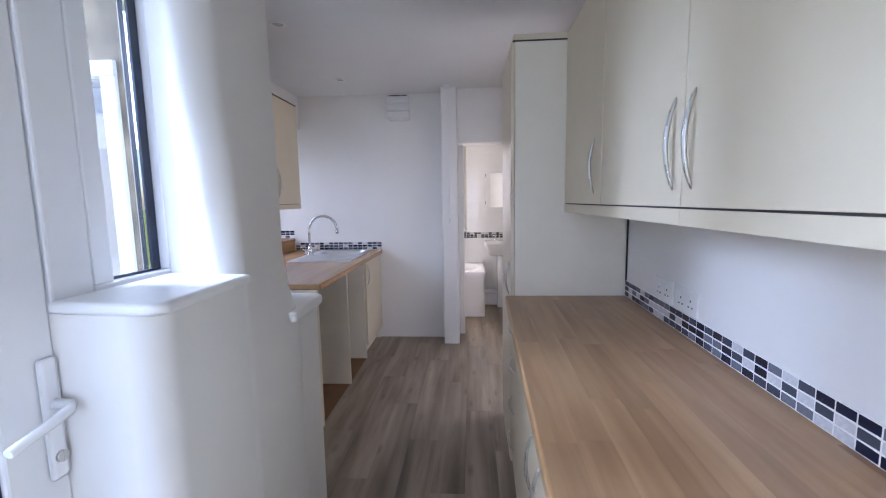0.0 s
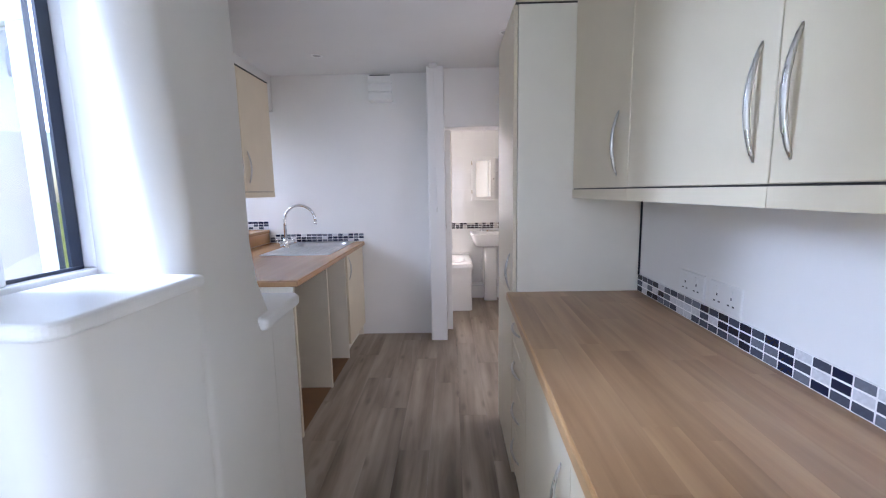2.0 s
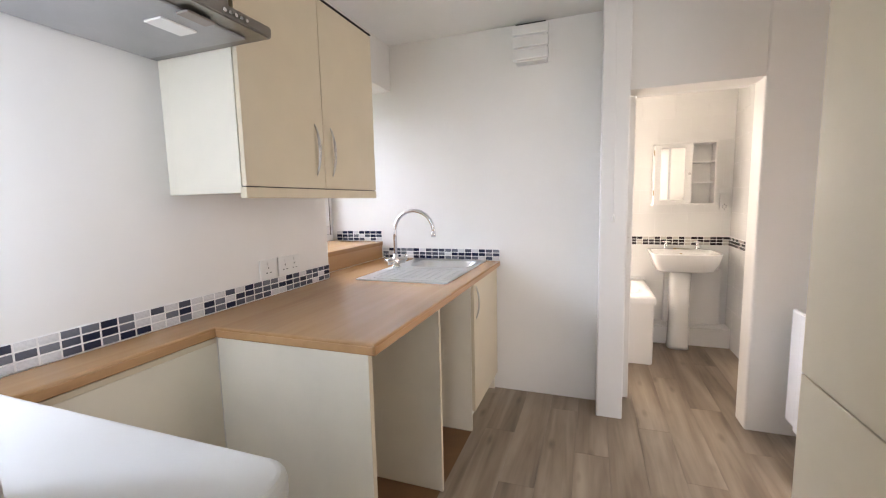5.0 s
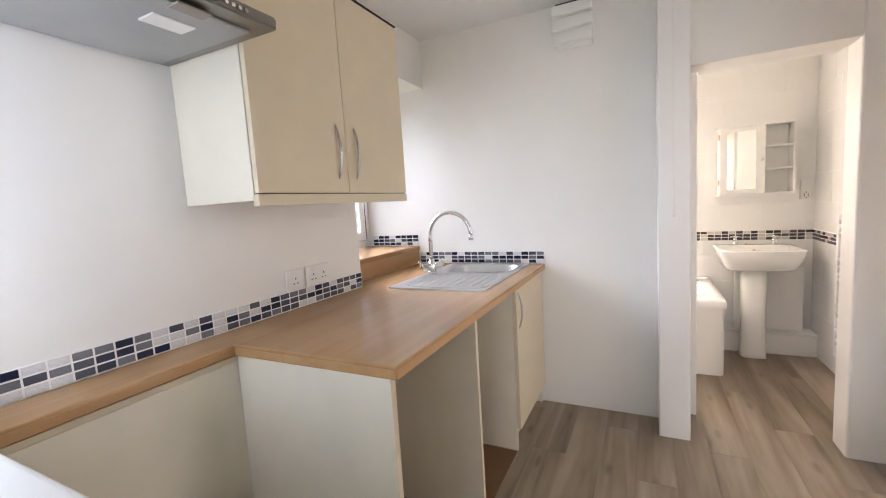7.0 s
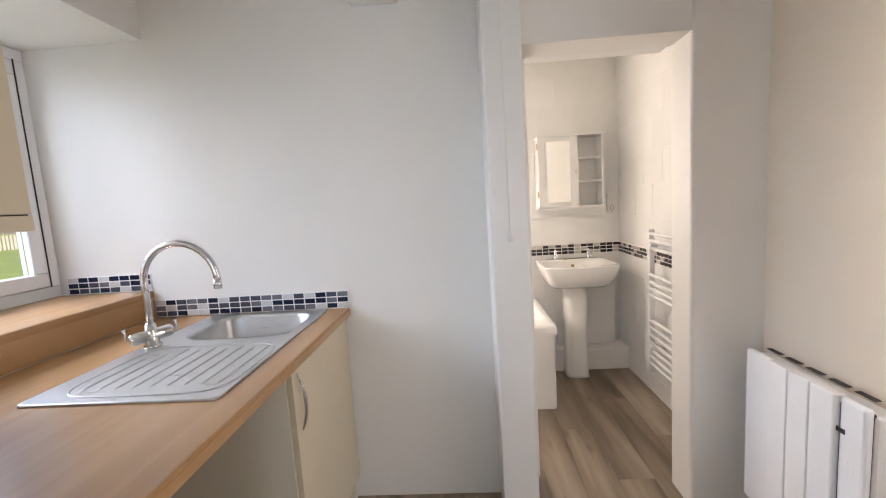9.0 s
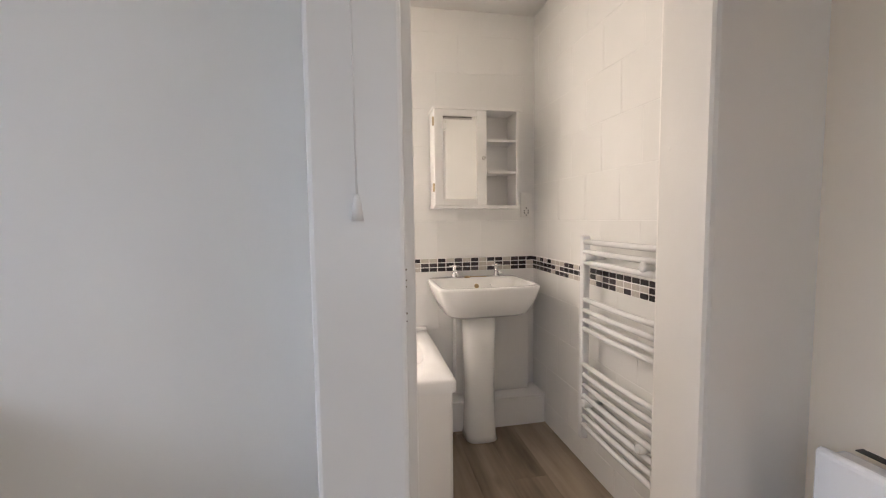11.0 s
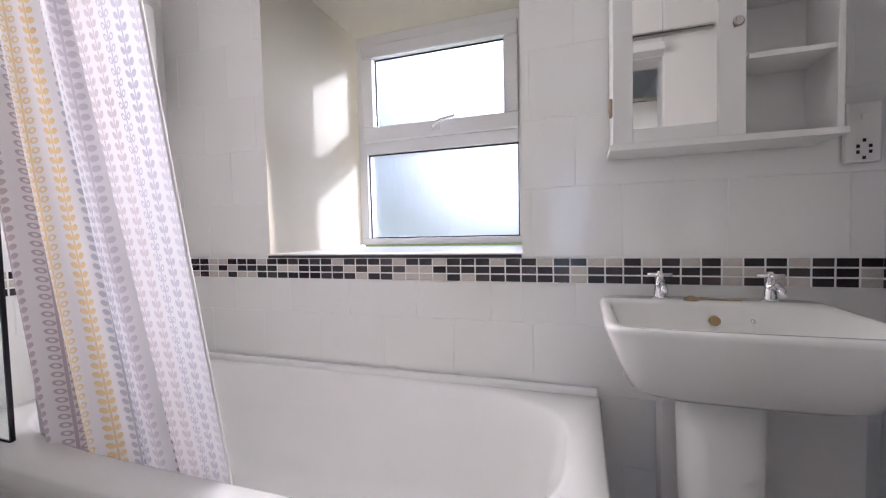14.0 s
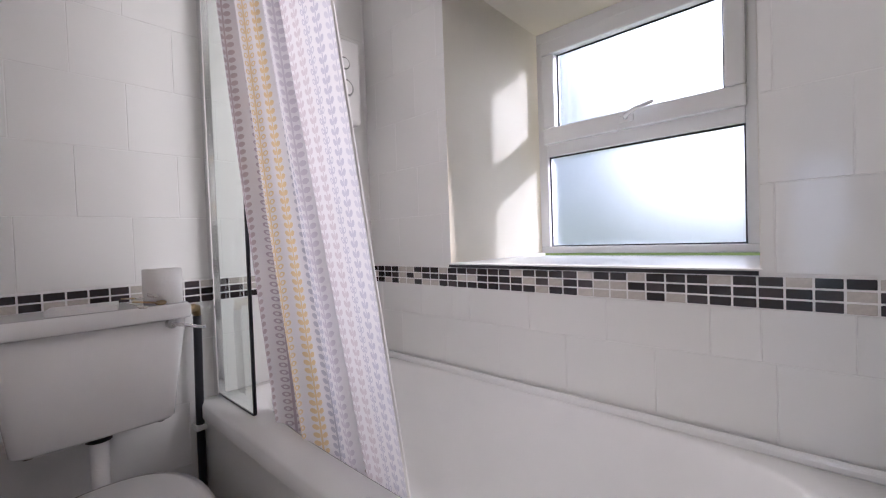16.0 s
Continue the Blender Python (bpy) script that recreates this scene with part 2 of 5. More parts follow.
RED_WOOD = wood("red_brown_door_wood", (0.16, 0.045, 0.02), (0.28, 0.09, 0.04), along=2, rough=0.35)
PLANK = wood("grey_oak_plank", (0.115, 0.08, 0.052), (0.40, 0.325, 0.24), along=1, grain=0.55, rough=0.42, per_object=True, knots=0.55)
JOINT = paint("floor_joint", (0.09, 0.06, 0.04), 0.8)
SHADED_FLOOR = paint("shaded_brown_floor", (0.16, 0.085, 0.035), 0.7, var=0.2)
MOSAIC = mosaic("kitchen_mosaic", [(0.30, (0.012, 0.017, 0.042)), (0.27, (0.065, 0.072, 0.098)), (0.19, (0.15, 0.158, 0.185)), (0.24, (0.64, 0.635, 0.64))])
MOSAIC_BATH = mosaic("bathroom_mosaic", [(0.5, (0.022, 0.018, 0.022)), (0.22, (0.055, 0.045, 0.05)), (0.28, (0.55, 0.51, 0.46))])
GROUT = paint("white_grout", (0.82, 0.81, 0.79), 0.8, var=0.06, scale=30)
TILE = paint("white_glazed_tile", (0.82, 0.815, 0.79), 0.09, var=0.015, scale=3, bump=0.22, bump_scale=6, random_tint=0.012)
CERAMIC = paint("white_ceramic", (0.84, 0.835, 0.81), 0.08, var=0.01, coat=0.3)
ACRYLIC = paint("white_acrylic", (0.84, 0.835, 0.82), 0.16, var=0.015)
SOCKET = paint("white_moulded_plastic", (0.80, 0.79, 0.76), 0.3, var=0.02)
ENAMEL = paint("white_enamel", (0.82, 0.82, 0.82), 0.22, var=0.02)
MARK = paint("old_filler_mark", (0.33, 0.29, 0.25), 0.8)
BLACK = paint("black_rubber", (0.012, 0.013, 0.018), 0.45)
NAVY = paint("dark_gasket", (0.012, 0.02, 0.045), 0.3)
CHROME = metal("chrome", (0.78, 0.78, 0.79), 0.07)
NICKEL = metal("brushed_nickel", (0.55, 0.53, 0.50), 0.28, (300, 300, 20))
STEEL = metal("brushed_steel", (0.60, 0.60, 0.60), 0.3, (9, 260, 260))
HOOD_STEEL = metal("grey_hood_steel", (0.28, 0.27, 0.25), 0.33, (8, 200, 200))
FILTER = paint("hood_filter_mesh", (0.36, 0.36, 0.355), 0.4, metal=0.0, var=0.1, bump=0.4, bump_scale=500)
MIRROR = metal("mirror_silver", (0.88, 0.89, 0.88), 0.012)
CLEAR = glass("window_glass")
SCREEN_GLASS = glass("green_tinted_glass", 0.0, (0.93, 0.985, 0.955))
FROST = glass("obscured_glass", 0.55, (0.82, 0.86, 0.93), streaks=True)
BRASS = metal("dull_brass", (0.40, 0.30, 0.16), 0.35)
STONE = paint("rubble_stone", (0.25, 0.20, 0.145), 0.85, var=0.5, scale=11, bump=1.0, bump_scale=18)
GRASS = paint("lawn_grass", (0.40, 0.48, 0.09), 0.9, var=0.35, scale=2.5, bump=0.6, bump_scale=80)
FENCE_WOOD = wood("weathered_fence_wood", (0.30, 0.25, 0.20), (0.48, 0.42, 0.36), along=2, rough=0.8)
LAMP_FACE = paint("spot_lamp_face", (0.55, 0.55, 0.53), 0.2)
PAPER = paint("tissue_paper", (0.80, 0.79, 0.77), 0.9, bump=0.2, bump_scale=90)


def curtain_cloth():
    """Pale cloth printed with columns of paired leaves."""
    m, n, l, b = nodes_of("printed_curtain_cloth")
    uv = n.new("ShaderNodeUVMap")
    sep = n.new("ShaderNodeSeparateXYZ")
    l.new(uv.outputs[0], sep.inputs[0])

    def mth(op, a, c=None, d=None):
        q = n.new("ShaderNodeMath")
        q.operation = op
        for k, val in enumerate((a, c, d)):
            if val is None:
                continue
            if isinstance(val, (int, float)):
                q.inputs[k].default_value = val
            else:
                l.new(val, q.inputs[k])
        return q.outputs[0]

    cu = mth("MULTIPLY", sep.outputs[0], 18.0)      # columns
    cv = mth("MULTIPLY", sep.outputs[1], 46.0)
    col_id = mth("FLOOR", cu)
    wn_ = n.new("ShaderNodeTexWhiteNoise")
    wn_.noise_dimensions = "1D"
    l.new(col_id, wn_.inputs["W"])
    fx = mth("ABSOLUTE", mth("SUBTRACT", mth("FRACT", cu), 0.5))
    fy = mth("FRACT", mth("ADD", cv, mth("MULTIPLY", wn_.outputs["Value"], 3.0)))
    lean = mth("SUBTRACT", mth("SUBTRACT", fy, 0.45), mth("MULTIPLY", fx, 0.9))
    ex = mth("POWER", mth("DIVIDE", mth("SUBTRACT", fx, 0.2), 0.15), 2.0)
    ey = mth("POWER", mth("DIVIDE", lean, 0.33), 2.0)
    leaf = mth("LESS_THAN", mth("ADD", ex, ey), 1.0)
    stem = mth("LESS_THAN", fx, 0.045)
    ink = mth("MAXIMUM", leaf, stem)
    hole_x = mth("POWER", mth("DIVIDE", mth("SUBTRACT", fx, 0.2), 0.07), 2.0)
    hole_y = mth("POWER", mth("DIVIDE", lean, 0.18), 2.0)
    open_leaf = mth("MULTIPLY", mth("LESS_THAN", mth("ADD", hole_x, hole_y), 1.0), mth("LESS_THAN", mth("FRACT", mth("MULTIPLY", mth("ADD", col_id, 0.5), 0.3333)), 0.34))
    ink = mth("MULTIPLY", ink, mth("SUBTRACT", 1.0, open_leaf))
    shade = n.new("ShaderNodeValToRGB")
    shade.color_ramp.interpolation = "CONSTANT"
    e = shade.color_ramp.elements
    inks = ((0.50, 0.47, 0.50), (0.60, 0.50, 0.52), (0.56, 0.48, 0.55), (0.86, 0.64, 0.27), (0.84, 0.66, 0.34), (0.56, 0.56, 0.63), (0.60, 0.60, 0.68), (0.70, 0.66, 0.72), (0.46, 0.38, 0.34), (0.72, 0.66, 0.69), (0.64, 0.63, 0.71), (0.72, 0.71, 0.77))
    for _ in range(len(inks) - 2):
        e.new(0.5)
    for k, c in enumerate(inks):
        e[k].position, e[k].color = k / len(inks), c + (1,)
    l.new(mth("DIVIDE", mth("ADD", col_id, 0.5), 18.0), shade.inputs["Fac"])
    mix = n.new("ShaderNodeMix")
    mix.data_type = "RGBA"
    mix.inputs["A"].default_value = (0.90, 0.885, 0.90, 1)
    l.new(shade.outputs[0], mix.inputs["B"])
    l.new(mth("MULTIPLY", ink, 0.78), mix.inputs["Factor"])
    l.new(mix.outputs["Result"], b.inputs["Base Color"])
    b.inputs["Roughness"].default_value = 0.85
    tc = n.new("ShaderNodeTexCoord")
    weave = n.new("ShaderNodeTexNoise")
    weave.inputs["Scale"].default_value = 500
    l.new(tc.outputs["Object"], weave.inputs["Vector"])
    bp = n.new("ShaderNodeBump")
    bp.inputs["Strength"].default_value, bp.inputs["Distance"].default_value = 0.2, 0.001
    l.new(weave.outputs["Fac"], bp.inputs["Height"])
    l.new(bp.outputs[0], b.inputs["Normal"])
    return m


CLOTH = curtain_cloth()

# ---- building helpers ----
BASE = {}


def add_box(bm, x0, x1, y0, y1, z0, z1, bevel=0.0, seg=2):
    r = bmesh.ops.create_cube(bm, size=1.0)
    vs = r["verts"]
    for v in vs:
        v.co = Vector(((x0 + x1) / 2 + v.co.x * (x1 - x0), (y0 + y1) / 2 + v.co.y * (y1 - y0), (z0 + z1) / 2 + v.co.z * (z1 - z0)))
    if bevel:
        es = list({e for v in vs for e in v.link_edges})
        bmesh.ops.bevel(bm, geom=es, offset=bevel, segments=seg, affect="EDGES", profile=0.5)
    return bm


def box(x0, x1, y0, y1, z0, z1, bevel=0.0, seg=2):
    return add_box(bmesh.new(), x0, x1, y0, y1, z0, z1, bevel, seg)


def add_tube(bm, pts, r, sides=10, flat=None, cap=True):
    """A round or flattened rod along points. r: one radius or one for each point."""
    pts = [Vector(p) for p in pts]
    rings = []
    side = None
    for k, p in enumerate(pts):
        d = (pts[min(k + 1, len(pts) - 1)] - pts[max(k - 1, 0)]).normalized()
        if side is None:
            side = d.orthogonal().normalized()
        side = (side - d * side.dot(d)).normalized()
        up = d.cross(side)
        rad = r[k] if isinstance(r, (list, tuple)) else r
        rings.append([bm.verts.new(p + rad * (math.cos(a) * side + math.sin(a) * up)) for a in (2 * math.pi * j / sides for j in range(sides))])
    for a, b in zip(rings, rings[1:]):
        for j in range(sides):
            f = bm.faces.new((a[j], a[(j + 1) % sides], b[(j + 1) % sides], b[j]))
            f.smooth = True
    if cap:
        bm.faces.new(list(reversed(rings[0])))
        bm.faces.new(rings[-1])
    return bm


def tube(pts, r, sides=10):
    return add_tube(bmesh.new(), pts, r, sides)


def add_loft(bm, rings, close_first=True, close_last=True):
    """Skins a stack of rings of equal length."""
    vr = [[bm.verts.new(p) for p in ring] for ring in rings]
    k = len(vr[0])
    for a, b in zip(vr, vr[1:]):
        for j in range(k):
            f = bm.faces.new((a[j], a[(j + 1) % k], b[(j + 1) % k], b[j]))
            f.smooth = True
    if close_first:
        bm.faces.new(list(reversed(vr[0])))
    if close_last:
        bm.faces.new(vr[-1])
    bmesh.ops.recalc_face_normals(bm, faces=bm.faces[:])
    return bm


def oval(cx, cy, rx, ry, z, power=2.0, count=40):
    """A ring between an ellipse (power 2) and a rounded rectangle (more)."""
    out = []
    for j in range(count):
        a = 2 * math.pi * j / count
        c, s = math.cos(a), math.sin(a)
        out.append((cx + rx * math.copysign(abs(c) ** (2 / power), c), cy + ry * math.copysign(abs(s) ** (2 / power), s), z))
    return out


def rounded(points, seg=6):
    """Outline from corners (x, y, radius)."""
    out = []
    k = len(points)
    for j, (x, y, r) in enumerate(points):
        if r <= 0:
            out.append((x, y))
            continue
        p, a, b = Vector((x, y)), Vector(points[j - 1][:2]), Vector(points[(j + 1) % k][:2])
        u, w = (a - p).normalized(), (b - p).normalized()
        half = math.acos(max(-1, min(1, u.dot(w)))) / 2
        s = r / math.tan(half)
        centre = p + (u + w).normalized() * (r / math.sin(half))
        a0, a1 = p + u * s - centre, p + w * s - centre
        t0, t1 = math.atan2(a0.y, a0.x), math.atan2(a1.y, a1.x)
        dt = (t1 - t0 + math.pi) % (2 * math.pi) - math.pi
        for q in range(seg + 1):
            t = t0 + dt * q / seg
            out.append((centre.x + r * math.cos(t), centre.y + r * math.sin(t)))
    return out


def slab(outline, z0, z1, holes=(), bevel=0.0, seg=3, under=False):
    """A board cut to an outline, with holes, and its outer edges eased."""
    bm = bmesh.new()
    edges = []
    for loop in (outline, *holes):
        vs = [bm.verts.new((x, y, z0)) for x, y in loop]
        edges += [bm.edges.new((vs[j], vs[(j + 1) % len(vs)])) for j in range(len(vs))]
    bmesh.ops.triangle_fill(bm, edges=edges, use_beauty=True)
    r = bmesh.ops.extrude_face_region(bm, geom=bm.faces[:])
    for v in r["geom"]:
        if isinstance(v, bmesh.types.BMVert):
            v.co.z = z1
    bmesh.ops.recalc_face_normals(bm, faces=bm.faces[:])
    if bevel:
        def rim(e, z):
            return all(abs(v.co.z - z) < 1e-6 for v in e.verts) and len(e.link_faces) == 2 and any(abs(f.normal.z) < 0.5 for f in e.link_faces)
        es = [e for e in bm.edges if rim(e, z1) or (under and rim(e, z0))]
        bmesh.ops.bevel(bm, geom=es, offset=bevel, segments=seg, affect="EDGES", profile=0.5)
    return bm


def link(name, bm, material, offset=(0, 0, 0), smooth_angle=None):
    if offset != (0, 0, 0):
        bmesh.ops.translate(bm, verts=bm.verts[:], vec=-Vector(offset))
    me = bpy.data.meshes.new(name)
    bm.to_mesh(me)
    bm.free()
    me.materials.append(material)
    ob = new(name, me)
    return ob


def soft_sides(bm, limit=0.5):
    """Rounded uprights without facets: smooth faces, sharp corners kept sharp."""
    for f_ in bm.faces:
        f_.smooth = True
    for e_ in bm.edges:
        e_.smooth = len(e_.link_faces) == 2 and e_.calc_face_angle(0) < limit
    return bm


def structure(name, bm, material, label, category="wall"):
    ob = link(name, bm, material)
    BASE[ob] = Vector((0, 0, 0))
    return tagged(ob, label, category, kind="structure")


def thing(name, label, category, base=(0, 0, 0), group=""):
    ob = new(name)
    ob.empty_display_size = 0.05
    ob.location = base
    BASE[ob] = Vector(base)
    return tagged(ob, label, category, group)


def part(name, bm, material, parent, label=""):
    ob = link(name, bm, material, tuple(BASE[parent]))
    ob.parent = parent
    BASE[ob] = BASE[parent]
    return tagged(ob, label)


def single(name, bm, material, label, category, group=""):
    ob = link(name, bm, material)
    BASE[ob] = Vector((0, 0, 0))
    return tagged(ob, label, category, group)


def bow(p0, p1, out, rise=0.021, r=0.006, steps=14):
    """A bow handle from p0 to p1 that bulges along out."""
    p0, p1, out = Vector(p0), Vector(p1), Vector(out)
    pts, rad = [], []
    for k in range(steps + 1):
        t = k / steps
        pts.append(p0.lerp(p1, t) + out * (rise * math.sin(math.pi * t) ** 0.75 - 0.002))
        rad.append(r * (0.55 + 0.45 * math.sin(math.pi * t)))
    return tube(pts, rad, 8)


SKEW = 0.032                                # the near right wall and its units run out of true


def lean(bm):
    for v in bm.verts:
        v.co.x += SKEW * (v.co.y - 2.04)
    return bm


# ---- structure ----
KX, RX, CZ = -1.345, 1.10, 2.42            # kitchen walls left and right, ceiling
BY, DY = 4.07, 3.955                        # back wall, face of the wall over the doorway
# ground and lawn outside
g = bmesh.new()
bmesh.ops.create_grid(g, x_segments=2, y_segments=2, size=150)
bmesh.ops.translate(g, verts=g.verts[:], vec=(0, 0, -0.25))
tagged(structure("ground", g, GRASS, "sunlit green lawn outside the window", "ground"))
structure("floor_base", box(-1.5, 1.3, -1.6, 5.7, -0.2, -0.012), JOINT, "dark bed under the floor planks", "floor")

# kitchen left wall with the window recess
w = bmesh.new()
add_box(w, KX - 0.65, KX, 1.45, 3.23, -0.2, CZ)
add_box(w, KX - 0.65, KX, 3.23, BY, 2.11, CZ)
add_box(w, KX - 0.65, -1.47, 3.23, BY, -0.2, 1.0)
structure("wall_left", w, WALL, "white plastered thick cottage wall with a deep window recess")
structure("wall_back", box(KX - 0.65, 0.218, BY, 4.168, -0.2, CZ), WALL, "white plastered wall between kitchen and bathroom")
# wall round the doorway
w = bmesh.new()
add_box(w, 0.22, 0.862, DY, 4.12, 1.925, CZ)
add_box(w, 0.862, 1.30, DY, 4.12, -0.2, CZ, 0.012)
structure("wall_doorway", w, WALL, "white painted wall round the bathroom doorway")
w = bmesh.new()
add_box(w, 1.145, 1.30, 3.325, DY, -0.2, CZ)
add_box(w, 1.145, 1.30, 2.56, 3.325, 2.06, CZ)
structure("wall_right_far", w, WARM_LIT_WALL, "kitchen wall behind the heater, tinted with warm bounced light")
structure("wall_right_near", lean(box(RX, 1.30, -1.6, 2.56, -0.2, CZ)), WALL, "smooth white wall above the worktop")
# the opening in this wall is unseen, put there for the southern fill
w = bmesh.new()
add_box(w, -0.7, -0.16, -1.75, -1.6, -0.2, CZ)
add_box(w, 0.76, 1.30, -1.75, -1.6, -0.2, CZ)
add_box(w, -0.16, 0.76, -1.75, -1.6, 2.15, CZ)
structure("wall_south", w, WALL, "white plain wall with an unseen doorway added for daylight fill")
structure("wall_entrance", box(-0.70, -0.56, -1.6, -0.25, -0.2, CZ), WALL, "white wall beside the entrance door")
structure("wall_over_entrance", box(-0.70, -0.46, -0.25, 1.10, 2.12, CZ), WALL, "white wall above the entrance door")
structure("ceiling", box(-1.5, 1.3, -1.75, 4.2, CZ, CZ + 0.15), CEIL, "white painted kitchen ceiling", "ceiling")
structure("ceiling_entrance_side", box(-2.0, -1.5, 1.45, 4.2, CZ, CZ + 0.15), CEIL, "white ceiling over the thick wall", "ceiling")

# unseen closed shell, blocks the sun from shining in at the side
w = bmesh.new()
add_box(w, 1.3, 2.6, 1.9, 2.0, -0.2, CZ)
add_box(w, 1.3, 2.6, 4.0, 4.1, -0.2, CZ)
add_box(w, 2.5, 2.6, 2.0, 4.0, -0.2, CZ)
add_box(w, 1.3, 2.6, 1.9, 4.1, CZ, CZ + 0.1)
add_box(w, 1.3, 2.6, 1.9, 4.1, -0.25, -0.2)
structure("wall_side_room", w, WALL, "unseen white shell that keeps sun out of the side doorway")
# rounded plaster pillar beside the entrance window
pillar = bmesh.new()
add_loft(pillar, [[(x, y, z) for x, y in rounded([(-0.60, 1.075, 0), (cx_, 1.0 + 0.3 * (r_ - 0.05), r_), (fx_, 1.455, 0.004), (-0.60, 1.455, 0)], 14)]
                  for z, cx_, r_, fx_ in ((-0.2, -0.272, 0.05, -0.312), (0.96, -0.272, 0.05, -0.312), (1.02, -0.272, 0.05, -0.326), (1.10, -0.273, 0.05, -0.350), (1.22, -0.276, 0.05, -0.362), (1.36, -0.287, 0.055, -0.362), (1.50, -0.302, 0.06, -0.362),
                                          (1.70, -0.330, 0.07, -0.362), (1.92, -0.347, 0.08, -0.366), (2.12, -0.352, 0.085, -0.368), (CZ, -0.355, 0.09, -0.37))])
structure("wall_pillar", soft_sides(pillar), WALL, "white rounded plaster pillar beside the entrance window")
PW0, PW1, PH = -1.30, -0.812, 1.86           # window over the ledge: sides and head
w = bmesh.new()
add_box(w, -2.0, PW0, 1.40, 1.455, -0.2, CZ)
add_box(w, PW1, -0.60, 1.40, 1.455, -0.2, CZ)
add_box(w, PW0, PW1, 1.40, 1.455, -0.2, 0.985)
add_box(w, PW0, PW1, 1.40, 1.455, PH, CZ)
structure("wall_partition", w, WALL, "white plastered return wall with a window over the ledge")
structure("wall_under_sill", soft_sides(slab(rounded([(-0.60, 0.725, 0), (-0.272, 0.70, 0.06), (-0.275, 1.03, 0), (-0.60, 1.03, 0)], 14), -0.2, 1.1785)), WALL, "white rounded plaster wall under the window sill")
structure("wall_low", slab([(-1.345, 1.4552), (-0.3125, 1.4552), (-0.328, 1.675), (-1.345, 1.675)], -0.2, 0.9595), WALL, "white low wall that carries a ledge")
w = bmesh.new()
add_box(w, -3.4, PW0, 1.30, 1.398, -0.3, 3.2)
add_box(w, PW1, -0.605, 1.30, 1.398, -0.3, 3.2)
add_box(w, PW0, PW1, 1.30, 1.398, -0.3, 0.98)
add_box(w, PW0, PW1, 1.30, 1.398, PH, 3.2)
structure("stone_wall", w, STONE, "rough rubble stone outer wall")
structure("doorway_post", box(0.073, 0.219, 3.868, 4.168, -0.2, CZ, 0.008), GLOSS, "white gloss painted boxed post beside the doorway", "post")

# bathroom shell
BX, LX, EY, BZ = 1.167, -1.2, 5.56, 2.35
w = bmesh.new()
add_box(w, LX - 0.1, -0.69, EY + 0.0009, 6.3, -0.2, BZ + 0.2)
add_box(w, 0.285, BX + 0.15, EY + 0.0009, 6.3, -0.2, BZ + 0.2)
add_box(w, -0.69, 0.285, EY + 0.0009, 6.3, -0.2, 0.965)
add_box(w, -0.69, 0.285, EY + 0.0009, 6.3, 2.1, BZ + 0.2)
structure("wall_bath_end", w, GROUT, "thick bathroom wall behind the tiles")
structure("wall_bath_right", box(BX + 0.0009, BX + 0.15, 4.12, EY + 0.02, -0.2, BZ + 0.1), GROUT, "bathroom wall behind the heated towel rail")
structure("wall_bath_left", box(LX - 0.15, LX - 0.0009, 4.168, EY + 0.02, -0.2, BZ + 0.1), GROUT, "bathroom wall behind the toilet")
structure("wall_bath_door_side", box(LX - 0.1, 0.218, 4.172, 4.212, -0.2, BZ + 0.1), WALL, "white bathroom side of the dividing wall")
structure("ceiling_bath", box(LX - 0.1, BX + 0.1, 4.125, EY + 0.02, BZ, BZ + 0.1), CEIL, "white bathroom ceiling", "ceiling")
# splayed window reveal
rv = bmesh.new()
for quad in ([(-0.69, EY - 0.002, 0.97), (-0.61, 6.14, 0.985), (-0.61, 6.14, 2.02), (-0.69, EY - 0.002, 2.11)],
             [(0.285, EY - 0.002, 0.97), (0.285, EY - 0.002, 2.11), (0.235, 6.14, 2.02), (0.235, 6.14, 0.985)],
             [(-0.69, EY - 0.002, 2.11), (-0.61, 6.14, 2.02), (0.235, 6.14, 2.02), (0.285, EY - 0.002, 2.11)]):
    rv.faces.new([rv.verts.new(p) for p in quad])
bmesh.ops.solidify(rv, geom=rv.faces[:], thickness=0.012)
structure("window_reveal", rv, REVEAL, "white plastered splayed window reveal tinted with warm sunlight")
structure("window_ledge_bath", slab([(-0.70, EY - 0.008), (0.29, EY - 0.008), (0.24, 6.15), (-0.62, 6.15)], 0.960, 0.974, bevel=0.003), GLOSS, "white painted ledge under the bathroom window", "window sill")
structure("ledge_edge", box(-0.692, 0.283, EY - 0.012, EY - 0.0085, 0.958, 0.968), BLACK, "thin dark edge strip under the window ledge", "trim")

# bathroom door lining
ln = thing("door_lining", "grey white painted door lining with filled hinge marks", "door frame", (0.245, 4.19, 0))
ln["kind"] = "structure"
part("jamb", box(0.221, 0.272, 4.170, 4.203, 0.0, 1.928, 0.003), GLOSS, ln)
part("head", box(0.2725, 0.86, 4.1225, 4.213, 1.93, 1.97, 0.003), GLOSS, ln)
for z in (1.07, 1.045, 1.03, 0.967, 0.948):
    part("screw_mark", tube([(0.25, 4.171, z), (0.25, 4.1685, z)], 0.0026 if z in (1.07, 0.967) else 0.0018, 8), MARK, ln, "dark filled screw hole")


dt = thing("door_track", "slim brushed metal sliding door track over the bathroom doorway", "door track", (0.7, 4.14, 2.03))
part("rail", box(0.24, 1.09, 4.1215, 4.150, 2.022, 2.048, 0.003), NICKEL, dt)
part("groove", box(0.245, 1.085, 4.1505, 4.1515, 2.031, 2.037), SHADE_LINE, dt)
